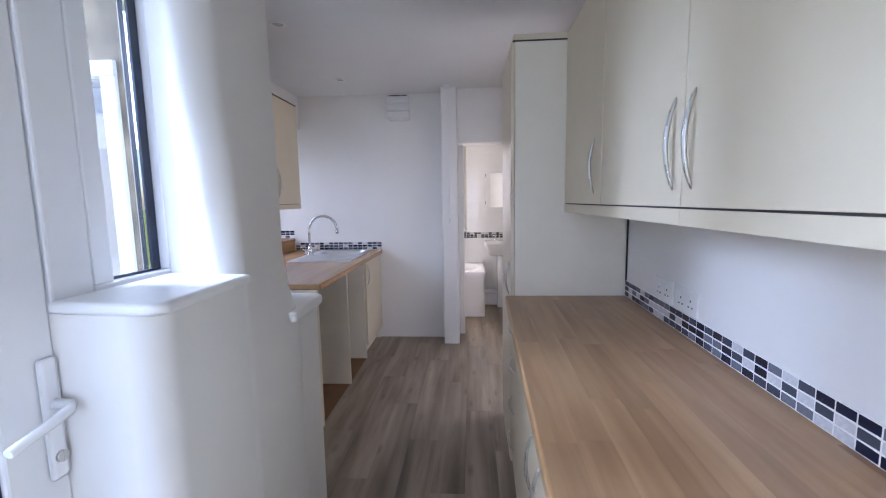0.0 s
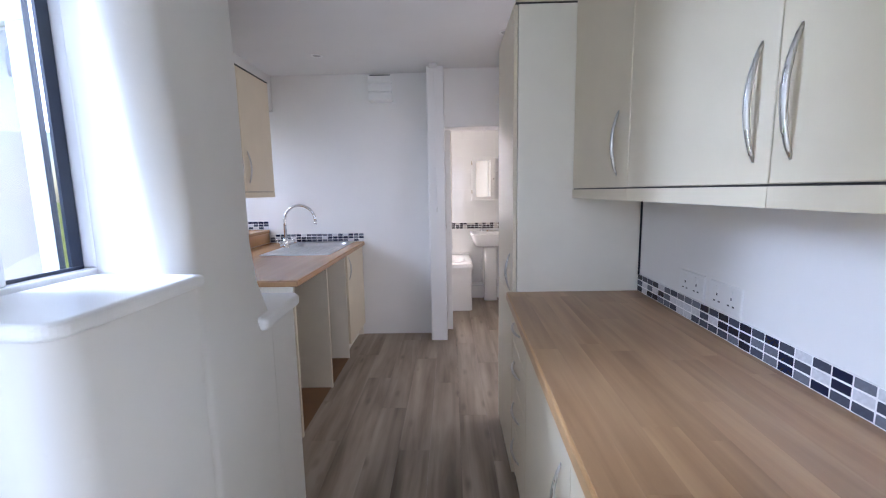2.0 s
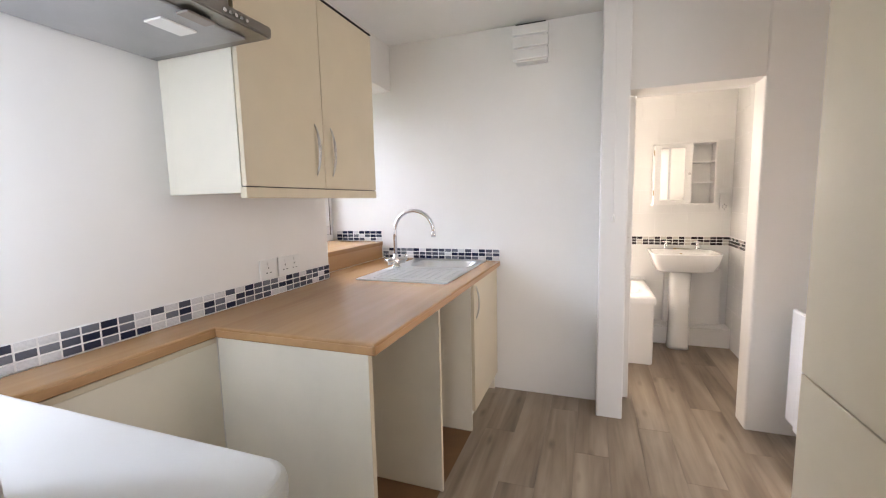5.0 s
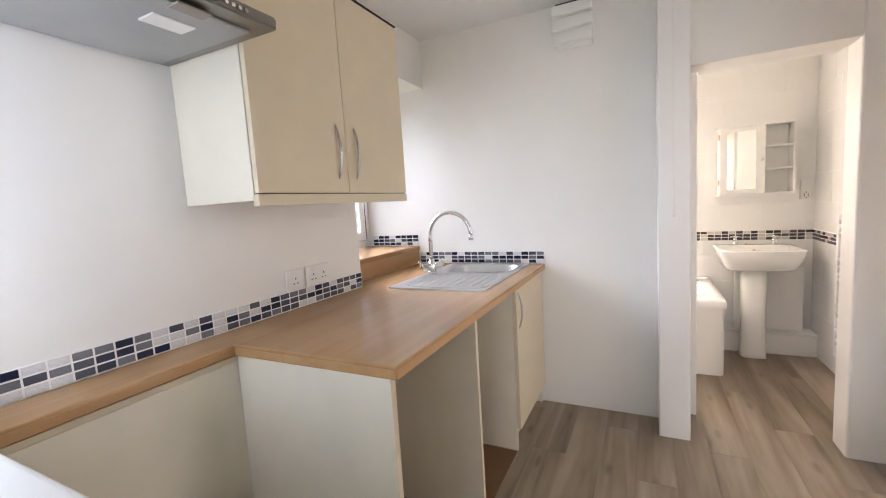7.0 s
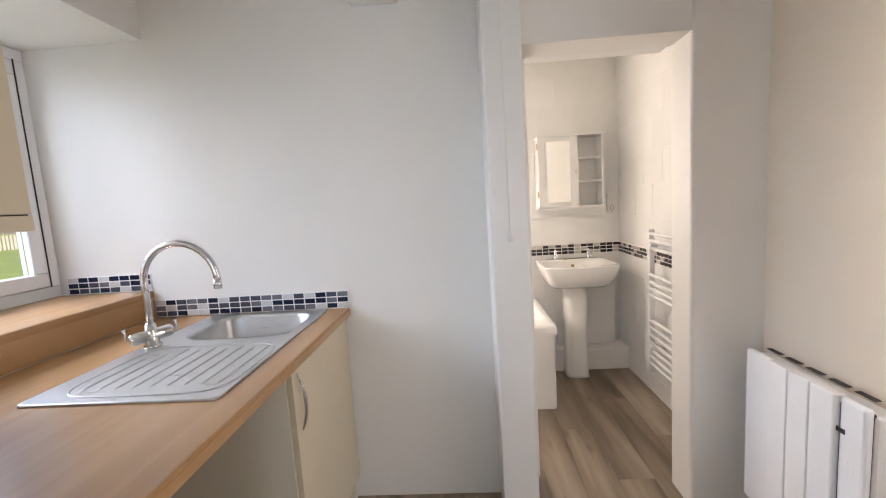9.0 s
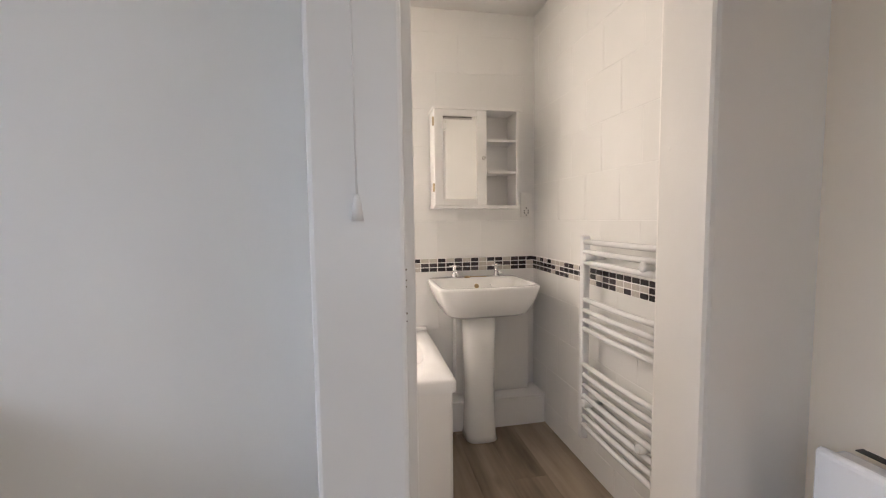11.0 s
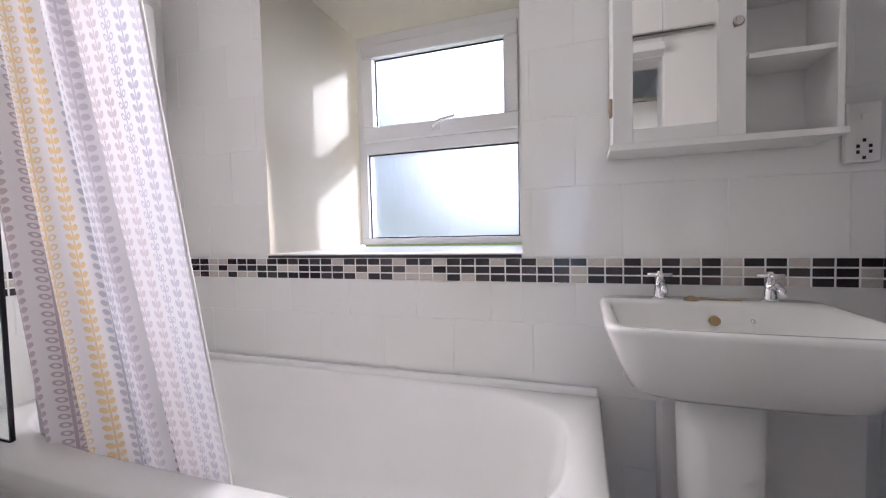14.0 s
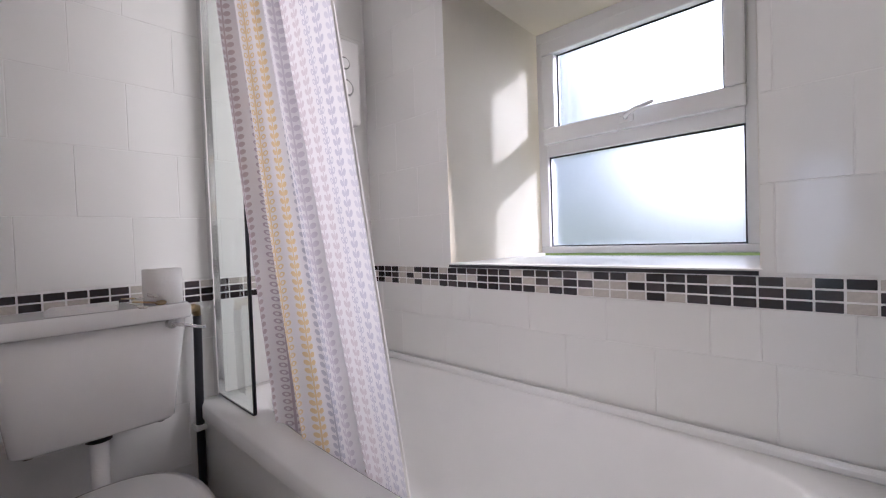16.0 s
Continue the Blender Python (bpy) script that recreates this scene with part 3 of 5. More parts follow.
for x_ in (0.98, 1.06):
    part("screw", tube([(x_, 4.1505, 2.043), (x_, 4.152, 2.043)], 0.004, 8), CHROME, dt)

# ---- windows and entrance door ----
def window_frame_yz(name, label, x, y0, y1, z0, z1, bar=0.07, deep=0.07, mull=()):
    wn1 = thing(name, label, "window", (x, (y0 + y1) / 2, z0))
    wn1["kind"] = "structure"
    fr = box(x - deep / 2, x + deep / 2, y0, y1, z0, z0 + bar, 0.004)
    add_box(fr, x - deep / 2, x + deep / 2, y0, y1, z1 - bar, z1, 0.004)
    add_box(fr, x - deep / 2, x + deep / 2, y0, y0 + bar, z0 + bar, z1 - bar, 0.004)
    add_box(fr, x - deep / 2, x + deep / 2, y1 - bar, y1, z0 + bar, z1 - bar, 0.004)
    part("window_frame", fr, UPVC, wn1)
    return wn1


kw = window_frame_yz("window_1", "white upvc casement window over the sink", -1.915, 3.235, 4.062, 1.036, 2.108, 0.05)
sash = box(-1.93, -1.872, 3.29, 4.008, 1.088, 1.15, 0.006)
add_box(sash, -1.93, -1.872, 3.29, 4.008, 1.995, 2.055, 0.006)
add_box(sash, -1.93, -1.872, 3.29, 3.35, 1.15, 1.995, 0.006)
add_box(sash, -1.93, -1.872, 3.948, 4.008, 1.15, 1.995, 0.006)
sash_ob = part("sash", sash, UPVC, kw)
pg = part("pane", box(-1.905, -1.895, 3.352, 3.946, 1.152, 1.993), CLEAR, sash_ob)
pg.visible_shadow = False
part("seal", box(-1.8725, -1.869, 4.0085, 4.0125, 1.086, 2.06), SHADE_LINE, kw)
part("catch", box(-1.872, -1.855, 3.55, 3.64, 1.11, 1.125, 0.004), BLACK, kw)

# bathroom window: top hung vent above a fixed light
bw = thing("window_2", "white upvc window with obscured glass in the bathroom", "window", (-0.19, 6.16, 0.985))
bw["kind"] = "structure"
f = box(-0.612, 0.237, 6.13, 6.20, 0.985, 1.016, 0.004)
add_box(f, -0.612, 0.237, 6.13, 6.20, 1.973, 2.025, 0.004)
add_box(f, -0.612, -0.565, 6.13, 6.20, 1.016, 1.973, 0.004)
add_box(f, 0.195, 0.237, 6.13, 6.20, 1.016, 1.973, 0.004)
add_box(f, -0.565, 0.195, 6.13, 6.20, 1.439, 1.50, 0.004)
part("window_frame", f, UPVC, bw)
s = box(-0.575, 0.2, 6.105, 6.16, 1.495, 1.569, 0.007)
add_box(s, -0.575, 0.2, 6.105, 6.16, 1.903, 1.968, 0.007)
add_box(s, -0.575, -0.512, 6.105, 6.16, 1.569, 1.903, 0.007)
add_box(s, 0.138, 0.2, 6.105, 6.16, 1.569, 1.903, 0.007)
vent_sash = part("sash", s, UPVC, bw)
for nm, a in (("pane", (-0.505, 0.13, 6.142, 6.150, 1.576, 1.896)), ("pane", (-0.558, 0.188, 6.150, 6.158, 1.022, 1.432))):
    p_ = part(nm, box(*a), FROST, bw)
    p_.visible_shadow = False
gk = box(-0.513, 0.139, 6.139, 6.1415, 1.568, 1.576)
add_box(gk, -0.513, 0.139, 6.139, 6.1415, 1.896, 1.904)
add_box(gk, -0.513, -0.505, 6.139, 6.1415, 1.576, 1.896)
add_box(gk, 0.131, 0.139, 6.139, 6.1415, 1.576, 1.896)
part("gasket", gk, BLACK, bw)
gk = box(-0.566, 0.196, 6.146, 6.1495, 1.015, 1.022)
add_box(gk, -0.566, 0.196, 6.146, 6.1495, 1.432, 1.440)
add_box(gk, -0.566, -0.558, 6.146, 6.1495, 1.022, 1.432)
add_box(gk, 0.188, 0.196, 6.146, 6.1495, 1.022, 1.432)
part("gasket", gk, BLACK, bw)
hd = box(-0.225, -0.165, 6.095, 6.105, 1.518, 1.546, 0.004)
add_tube(hd, [(-0.195, 6.095, 1.536), (-0.19, 6.075, 1.539), (-0.15, 6.065, 1.556), (-0.08, 6.065, 1.569)], [0.009, 0.009, 0.008, 0.007], 8)
part("handle", hd, UPVC, bw, "white lever window handle")

# entrance: glazed door and side light in one plane
EX = -0.53
ed = thing("door_1", "white upvc entrance door with a lever handle and glass panel", "door", (EX, 0.3, 0))
ed["kind"] = "structure"
lf = box(EX - 0.03, EX + 0.03, -0.10, 0.718, 0.02, 0.72, 0.006)
add_box(lf, EX - 0.03, EX + 0.03, -0.10, 0.02, 0.72, 2.02, 0.006)
add_box(lf, EX - 0.03, EX + 0.03, 0.604, 0.718, 0.72, 2.02, 0.006)
add_box(lf, EX - 0.03, EX + 0.03, 0.02, 0.604, 1.9, 2.02, 0.006)
part("door_leaf", lf, UPVC, ed)
pd = part("pane", box(EX - 0.006, EX + 0.006, 0.022, 0.602, 0.722, 1.898), CLEAR, ed)
pd.visible_shadow = False
part("bead", box(EX + 0.006, EX + 0.02, 0.586, 0.603, 0.724, 1.896), NAVY, ed, "dark glazing gasket")
hp = box(EX + 0.031, EX + 0.041, 0.676, 0.712, 0.845, 1.097, 0.008, 3)
part("handle_plate", hp, UPVC, ed)
part("lever", tube([(EX + 0.04, 0.697, 1.0), (EX + 0.075, 0.697, 1.0), (EX + 0.085, 0.683, 0.997), (EX + 0.085, 0.633, 0.986), (EX + 0.083, 0.573, 0.974)], [0.012, 0.011, 0.011, 0.01, 0.009], 10), UPVC, ed, "white lever handle")
part("lock", tube([(EX + 0.041, 0.695, 0.892), (EX + 0.048, 0.695, 0.892)], 0.012, 12), NICKEL, ed, "steel key cylinder")
fr = box(EX - 0.04, EX + 0.035, 0.722, 0.818, 0.0, 2.12, 0.005)
add_box(fr, EX - 0.04, EX + 0.035, -0.25, -0.107, 0.0, 2.12, 0.005)
add_box(fr, EX - 0.04, EX + 0.035, -0.107, 0.722, 2.028, 2.12, 0.005)
part("door_frame", fr, UPVC, ed)
sl = window_frame_yz("window_3", "narrow white upvc side light beside the entrance door", EX, 0.820, 1.0985, 1.165, 2.12, 0.05)
pl = part("pane", box(EX - 0.006, EX + 0.006, 0.871, 1.017, 1.215, 2.07), CLEAR, sl)
pl.visible_shadow = False
part("gasket", box(EX - 0.02, EX + 0.012, 1.0175, 1.0445, 1.216, 2.069), NAVY, sl, "dark glazing gasket")
part("gasket", box(EX + 0.008, EX + 0.014, 0.8705, 1.043, 1.2155, 1.222), NAVY, sl, "dark glazing gasket")
pw = thing("window_4", "white upvc window in the stone wall over the ledge", "window", (-1.05, 1.34, 0.985))
pw["kind"] = "structure"
fr = box(PW0, PW1, 1.285, 1.355, 0.985, 1.04, 0.004)
add_box(fr, PW0, PW1, 1.285, 1.355, PH - 0.05, PH, 0.004)
add_box(fr, PW0, PW0 + 0.05, 1.285, 1.355, 1.04, PH - 0.05, 0.004)
add_box(fr, PW1 - 0.05, PW1, 1.285, 1.355, 1.04, PH - 0.05, 0.004)
part("window_frame", fr, UPVC, pw)
pp_ = part("pane", box(PW0 + 0.051, PW1 - 0.051, 1.315, 1.325, 1.041, PH - 0.051), CLEAR, pw)
pp_.visible_shadow = False
structure("window_sill_1", slab(rounded([(-0.494, 0.712, 0), (-0.244, 0.682, 0.035), (-0.246, 1.018, 0.0), (-0.494, 1.06, 0)], 8), 1.179, 1.205, bevel=0.010, seg=4, under=True), GLOSS, "white gloss window sill with rounded corner", "window sill")
structure("ledge_top", slab(rounded([(-1.345, 1.457, 0), (-0.352, 1.457, 0), (-0.345, 1.365, 0.0), (-0.285, 1.365, 0.02), (-0.300, 1.70, 0.05), (-1.345, 1.70, 0)], 8), 0.9605, 1.0, bevel=0.012, seg=4, under=True), GLOSS, "white gloss ledge board with a rounded corner", "ledge")

# kitchen window board and its upstand
structure("window_sill_2", slab([(-1.895, 3.232), (-1.452, 3.232), (-1.452, 4.068), (-1.895, 4.068)], 1.005, 1.035, bevel=0.006), LAMINATE, "oak laminate window board over the worktop", "window sill")
structure("sill_apron", box(-1.469, -1.457, 3.234, 4.066, 0.911, 1.004), EDGE_WOOD, "oak laminate upstand under the window board", "trim")


# ---- kitchen, left run ----
wt = thing("worktop", "oak effect laminate worktop with a sink let into it", "worktop", (-0.95, 3.0, 0.872))
part("board", slab([(KX + 0.002, 1.732), (-1.175, 1.732), (-1.175, 2.332), (-0.557, 2.332), (-0.557, BY - 0.002), (-1.456, BY - 0.002), (-1.456, 3.234), (KX + 0.002, 3.234)],
                       0.872, 0.91, holes=[[(x, y) for x, y, _ in oval(-0.88, 3.835, 0.205, 0.165, 0, 4.5, 36)]], bevel=0.007, under=True), LAMINATE, wt)
part("edge_band", box(-0.5575, -0.5555, 2.335, BY - 0.003, 0.8765, 0.9005, 0.0008), EDGE_WOOD, wt, "lighter oak edge band")
part("edge_band", box(-1.173, -0.564, 2.3305, 2.3325, 0.8765, 0.9005, 0.0008), EDGE_WOOD, wt, "lighter oak edge band")
part("edge_band", box(-1.1755, -1.1735, 1.735, 2.330, 0.8765, 0.9005, 0.0008), EDGE_WOOD, wt, "lighter oak edge band")
ep = thing("end_panel", "cream board end panel under the worktop", "panel", (-0.89, 2.342, 0))
part("board", box(-1.180, -0.5868, 2.342, 2.362, 0.0, 0.870, 0.001), CARCASS, ep)
part("edge_strip", box(-0.5865, -0.585, 2.342, 2.362, 0.0, 0.870, 0.0005), CREAM, ep, "cream edging strip")
gp_ = thing("gap_panel", "cream board panel behind the empty cooker space", "panel", (-1.2, 2.03, 0))
part("board", box(-1.202, -1.182, 1.735, 2.340, 0.0, 0.852, 0.001), CARCASS, gp_)
part("edge_strip", box(-1.202, -1.182, 1.735, 2.340, 0.8525, 0.870, 0.001), CREAM, gp_, "cream edging strip")
dp_ = thing("divider_panel", "cream board divider between appliance spaces", "panel", (-0.94, 2.954, 0))
part("board", box(-1.30, -0.5898, 2.945, 2.963, 0.0, 0.870, 0.001), CARCASS, dp_)
part("edge_strip", box(-0.5895, -0.588, 2.945, 2.963, 0.0, 0.870, 0.0005), CREAM, dp_, "cream edging strip")
bu = thing("base_cabinet", "cream sink base cabinet with bow handle", "cabinet", (-0.9, 3.77, 0))
cb = box(-1.25, -0.598, 3.470, 3.488, 0.0, 0.870, 0.001)
add_box(cb, -1.25, -0.598, 4.045, 4.063, 0.0, 0.870, 0.001)
add_box(cb, -1.25, -0.60, 3.488, 4.045, 0.12, 0.138)
add_box(cb, -1.262, -1.25, 3.470, 4.063, 0.0, 0.70)
part("body", cb, CARCASS, bu)
part("plinth", box(-0.66, -0.645, 3.489, 4.044, 0.0, 0.115), CARCASS, bu)
d = part("door", box(-0.596, -0.577, 3.474, 4.058, 0.12, 0.862, 0.002), CREAM, bu)
part("handle", bow((-0.577, 3.515, 0.655), (-0.577, 3.515, 0.845), (1, 0, 0)), NICKEL, d, "brushed steel bow handle")

# stainless sink with drainer
sk = thing("kitchen_sink", "stainless steel inset sink with ridged drainer", "sink", (-0.9, 3.62, 0.91))
top = slab(rounded([(-1.17, 3.21, 0.02), (-0.643, 3.21, 0.02), (-0.643, 4.037, 0.02), (-1.17, 4.037, 0.02)], 4), 0.9105, 0.9165,
           holes=[[(x, y) for x, y, _ in oval(-0.88, 3.835, 0.198, 0.158, 0, 4.5, 36)]], bevel=0.003)
part("rim", top, STEEL, sk)
bowl = bmesh.new()
add_loft(bowl, [oval(-0.88, 3.835, 0.204, 0.164, 0.9175, 4.5, 36), oval(-0.88, 3.835, 0.197, 0.157, 0.916, 4.5, 36), oval(-0.88, 3.835, 0.192, 0.152, 0.905, 4.5, 36), oval(-0.88, 3.835, 0.183, 0.143, 0.80, 4.2, 36),
                oval(-0.88, 3.835, 0.165, 0.125, 0.772, 3.6, 36), oval(-0.88, 3.835, 0.05, 0.05, 0.766, 2, 36)], close_first=False)
part("bowl", bowl, STEEL, sk)
part("waste", tube([(-0.88, 3.835, 0.766), (-0.88, 3.835, 0.771)], 0.035, 20), CHROME, sk)
for k in range(9):
    xx = -1.06 + k * 0.046
    y_end = 3.60 - 0.02 * (k % 2) if k > 1 else 3.52 + 0.03 * k
    part("ridge", add_tube(bmesh.new(), [(xx, 3.27 + 0.004 * k, 0.9155), (xx, 3.30, 0.9165), (xx, y_end - 0.03, 0.9165), (xx, y_end, 0.9155)], [0.001, 0.0035, 0.0035, 0.001], 6), STEEL, sk)
part("border", add_tube(bmesh.new(), [(x, y, 0.917) for x, y, _ in oval(-0.88, 3.425, 0.225, 0.185, 0, 5, 48)] + [(-0.655, 3.425, 0.917)], 0.003, 6), STEEL, sk)

tp = thing("mixer_tap", "chrome swan neck mixer tap beside the sink", "tap", (-1.125, 3.625, 0.916))
part("body", tube([(-1.125, 3.625, 0.9165), (-1.125, 3.625, 0.925), (-1.125, 3.625, 0.93), (-1.125, 3.625, 0.965), (-1.125, 3.625, 1.0)], [0.028, 0.028, 0.021, 0.021, 0.015], 16), CHROME, tp)
arc = [(-1.125, 3.625, 0.99), (-1.125, 3.625, 1.135)]
for k in range(1, 15):
    a = math.pi - math.pi * 1.03 * k / 14
    arc.append((-0.995 + 0.13 * math.cos(a), 3.625, 1.14 + 0.13 * math.sin(a)))
part("spout", tube(arc, 0.0115, 12), CHROME, tp)
part("nozzle", tube([(arc[-1][0] - 0.0005, 3.625, arc[-1][2] + 0.012), (arc[-1][0] - 0.002, 3.625, arc[-1][2] - 0.018)], 0.0135, 12), CHROME, tp)
part("crosspiece", tube([(-1.165, 3.575, 0.953), (-1.16, 3.58, 0.954), (-1.09, 3.67, 0.962), (-1.085, 3.676, 0.962)], [0.017, 0.021, 0.021, 0.017], 14), CHROME, tp)
for yy, xx in ((3.567, -1.172), (3.684, -1.078)):
    part("lever", tube([(xx, yy, 0.957), (xx, yy, 0.985), (xx - 0.003, yy, 0.995)], [0.005, 0.0045, 0.007], 8), CHROME, tp)


# wall cabinet over the left worktop
wc = thing("wall_cabinet", "cream double door wall cabinet with bow handles", "cabinet", (-1.17, 2.77, 1.36))
c = box(KX + 0.002, -1.024, 2.345, 2.363, 1.362, 2.135, 0.001)
add_box(c, KX + 0.002, -1.024, 3.172, 3.19, 1.362, 2.135, 0.001)
add_box(c, KX + 0.002, -1.024, 2.363, 3.172, 1.37, 1.388)
add_box(c, KX + 0.002, -1.024, 2.363, 3.172, 2.117, 2.135)
part("body", c, CARCASS, wc)
part("pelmet", box(-1.03, -1.004, 2.345, 3.19, 1.345, 1.3805, 0.002), CREAM, wc)
# dark strip that paints the shade in the gap above the pelmet
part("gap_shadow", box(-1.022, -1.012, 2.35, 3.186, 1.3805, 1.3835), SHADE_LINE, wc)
for y0, y1, hy in ((2.347, 2.766, 2.715), (2.769, 3.188, 2.82)):
    d = part("door", box(-1.022, -1.004, y0, y1, 1.384, 2.128, 0.002), CREAM, wc)
    part("handle", bow((-1.004, hy, 1.435), (-1.004, hy, 1.635), (1, 0, 0)), NICKEL, d, "brushed steel bow handle")
# thin dark line along the top edge of the doors
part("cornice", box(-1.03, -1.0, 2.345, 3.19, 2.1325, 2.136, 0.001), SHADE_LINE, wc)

# cooker hood
hd = thing("cooker_hood", "grey steel visor cooker hood with chimney", "cooker hood", (-1.1, 2.04, 1.81))
hb = bmesh.new()
y0, y1 = 1.742, 2.342
prof = [(KX + 0.003, 1.805), (-0.862, 1.805), (-0.860, 1.835), (-1.0, 1.895), (KX + 0.003, 1.905)]
vs0 = [hb.verts.new((x, y0, z)) for x, z in prof]
vs1 = [hb.verts.new((x, y1, z)) for x, z in prof]
hb.faces.new(vs0)
hb.faces.new(list(reversed(vs1)))
for j in range(len(prof)):
    hb.faces.new((vs0[j], vs1[j], vs1[(j + 1) % 5], vs0[(j + 1) % 5]))
bmesh.ops.recalc_face_normals(hb, faces=hb.faces[:])
bmesh.ops.bevel(hb, geom=hb.edges[:], offset=0.004, segments=2, affect="EDGES")
part("canopy", hb, HOOD_STEEL, hd)
part("chimney", box(KX + 0.004, -1.0, 1.94, 2.325, 1.90, CZ - 0.002, 0.003), HOOD_STEEL, hd)
part("filter", box(-1.32, -0.92, 1.78, 2.30, 1.798, 1.8045, 0.002), FILTER, hd, "grey mesh grease filter")
part("lamp_cover", box(-1.055, -0.993, 2.10, 2.203, 1.793, 1.7985, 0.002), SOCKET, hd, "white translucent lamp cover")
part("latch", box(-0.94, -0.90, 2.10, 2.183, 1.793, 1.7985, 0.002), MARK, hd)
for k in range(5):
    part("button", tube([(-0.858, 2.172 + 0.018 * k, 1.819), (-0.856, 2.172 + 0.018 * k, 1.819)], 0.005, 10), CHROME, hd)


def socket_plate(x, y0, y1, z0, z1, out, double, group):
    s1 = thing("wall_socket", "white plastic wall socket above the mosaic strip", "socket", (x, (y0 + y1) / 2, z0), group)
    xa, xb = sorted((x + out * 0.001, x + out * 0.011))
    part("plate", box(xa, xb, y0, y1, z0, z1, 0.003), SOCKET, s1)
    for cy in ((y0 * 0.72 + y1 * 0.28, y0 * 0.28 + y1 * 0.72) if double else ((y0 + y1) / 2,)):
        xs = sorted((x + out * 0.0112, x + out * 0.0125))
        for dy, dz, hh in ((0, 0.005, 0.008), (-0.011, -0.016, 0.004), (0.011, -0.016, 0.004)):
            part("slot", box(xs[0], xs[1], cy + dy - (0.002 if dz > 0 else 0.004), cy + dy + (0.002 if dz > 0 else 0.004), (z0 + z1) / 2 + dz - hh / 2, (z0 + z1) / 2 + dz + hh / 2), BLACK, s1)
        xr = sorted((x + out * 0.0112, x + out * 0.015))
        part("rocker", box(xr[0], xr[1], cy - 0.006, cy + 0.006, z1 - 0.028, z1 - 0.012, 0.001), SOCKET, s1)


socket_plate(KX, 2.72, 2.815, 0.990, 1.08, 1, False, "sockets over the left worktop")
socket_plate(KX, 2.833, 2.982, 0.990, 1.08, 1, True, "sockets over the left worktop")
socket_plate(RX - 0.013, 1.51, 1.655, 0.992, 1.078, -1, True, "sockets over the oak worktop")
socket_plate(RX - 0.018, 1.33, 1.475, 0.992, 1.078, -1, True, "sockets over the oak worktop")


# ---- kitchen, right run ----
ow = thing("oak_worktop", "oak block effect worktop with printed staves", "worktop", (0.8, 0.8, 0.872))
part("board", lean(slab([(0.510, -0.40), (RX - 0.002, -0.40), (RX - 0.002, 2.016), (0.510, 2.016)], 0.872, 0.9092, bevel=0.006, under=True)), EDGE_WOOD, ow)
srng = random.Random(11)
x = 0.5165
while x < RX - 0.003:
    x1 = min(x + 0.0705, RX - 0.0025)
    y = -0.40 - srng.uniform(0, 0.5)
    while y < 2.016:
        ln_ = srng.uniform(0.42, 0.78)
        ya, yb = max(y, -0.40), min(y + ln_, 2.0155)
        if yb - ya > 0.02:
            sv_ = box(x + 0.0001, x1 - 0.0001, ya + 0.0001, yb - 0.0001, 0.9040, 0.91)
            part("stave", lean(sv_), BLOCK, ow)
        y += ln_
    x = x1
for y0, y1 in ((0.41, 0.985), (0.985, 1.60), (-0.16, 0.41)):
    u = thing("base_cabinet", "cream base cabinet with one door under the oak worktop", "cabinet", (0.8, (y0 + y1) / 2, 0), "right base cabinets")
    part("body", lean(box(0.558, 1.09, y0 + 0.001, y1 - 0.001, 0.11, 0.870)), CARCASS, u)
    part("plinth", lean(box(0.605, 0.62, y0 + 0.001, y1 - 0.001, 0.0, 0.108)), CARCASS, u)
    d = part("door", lean(box(0.538, 0.556, y0 + 0.002, y1 - 0.002, 0.12, 0.862, 0.002)), CREAM, u)
    hy = y1 - 0.07 if y0 < 0.9 else y0 + 0.08
    part("handle", lean(bow((0.538, hy, 0.555), (0.538, hy, 0.745), (-1, 0, 0))), NICKEL, d, "brushed steel bow handle")
u = thing("drawer_unit", "cream four drawer unit with bow handles", "drawer unit", (0.8, 1.82, 0))
part("body", lean(box(0.558, 1.09, 1.601, 2.015, 0.11, 0.870)), CARCASS, u)
part("plinth", lean(box(0.605, 0.62, 1.601, 2.015, 0.0, 0.108)), CARCASS, u)
for z0, z1, hz in ((0.70, 0.862, 0.79), (0.522, 0.696, 0.612), (0.328, 0.518, 0.42), (0.12, 0.324, 0.243)):
    d = part("drawer_front", lean(box(0.538, 0.556, 1.602, 2.013, z0, z1, 0.002)), CREAM, u)
    part("handle", lean(bow((0.538, 1.755, hz), (0.538, 1.945, hz), (-1, 0, 0))), NICKEL, d, "brushed steel bow handle")

tu = thing("tall_cabinet", "cream tall larder cabinet with split doors", "cabinet", (0.8, 2.3, 0))
part("body", box(0.556, RX - 0.002, 2.02, 2.555, 0.0, 2.122, 0.001), CARCASS, tu)
part("top_strip", box(0.545, 1.0, 2.019, 2.556, 2.122, 2.129), SHADE_LINE, tu)
part("filler", box(0.55, RX - 0.002, 2.021, 2.553, 2.129, 2.156, 0.001), CREAM, tu)
d = part("door", box(0.537, 0.554, 2.021, 2.554, 0.872, 2.121, 0.002), CREAM, tu)
part("handle", bow((0.537, 2.105, 0.897), (0.537, 2.105, 1.072), (-1, 0, 0)), NICKEL, d, "brushed steel bow handle")
part("door", box(0.537, 0.554, 2.021, 2.554, 0.02, 0.868, 0.002), CREAM, tu)

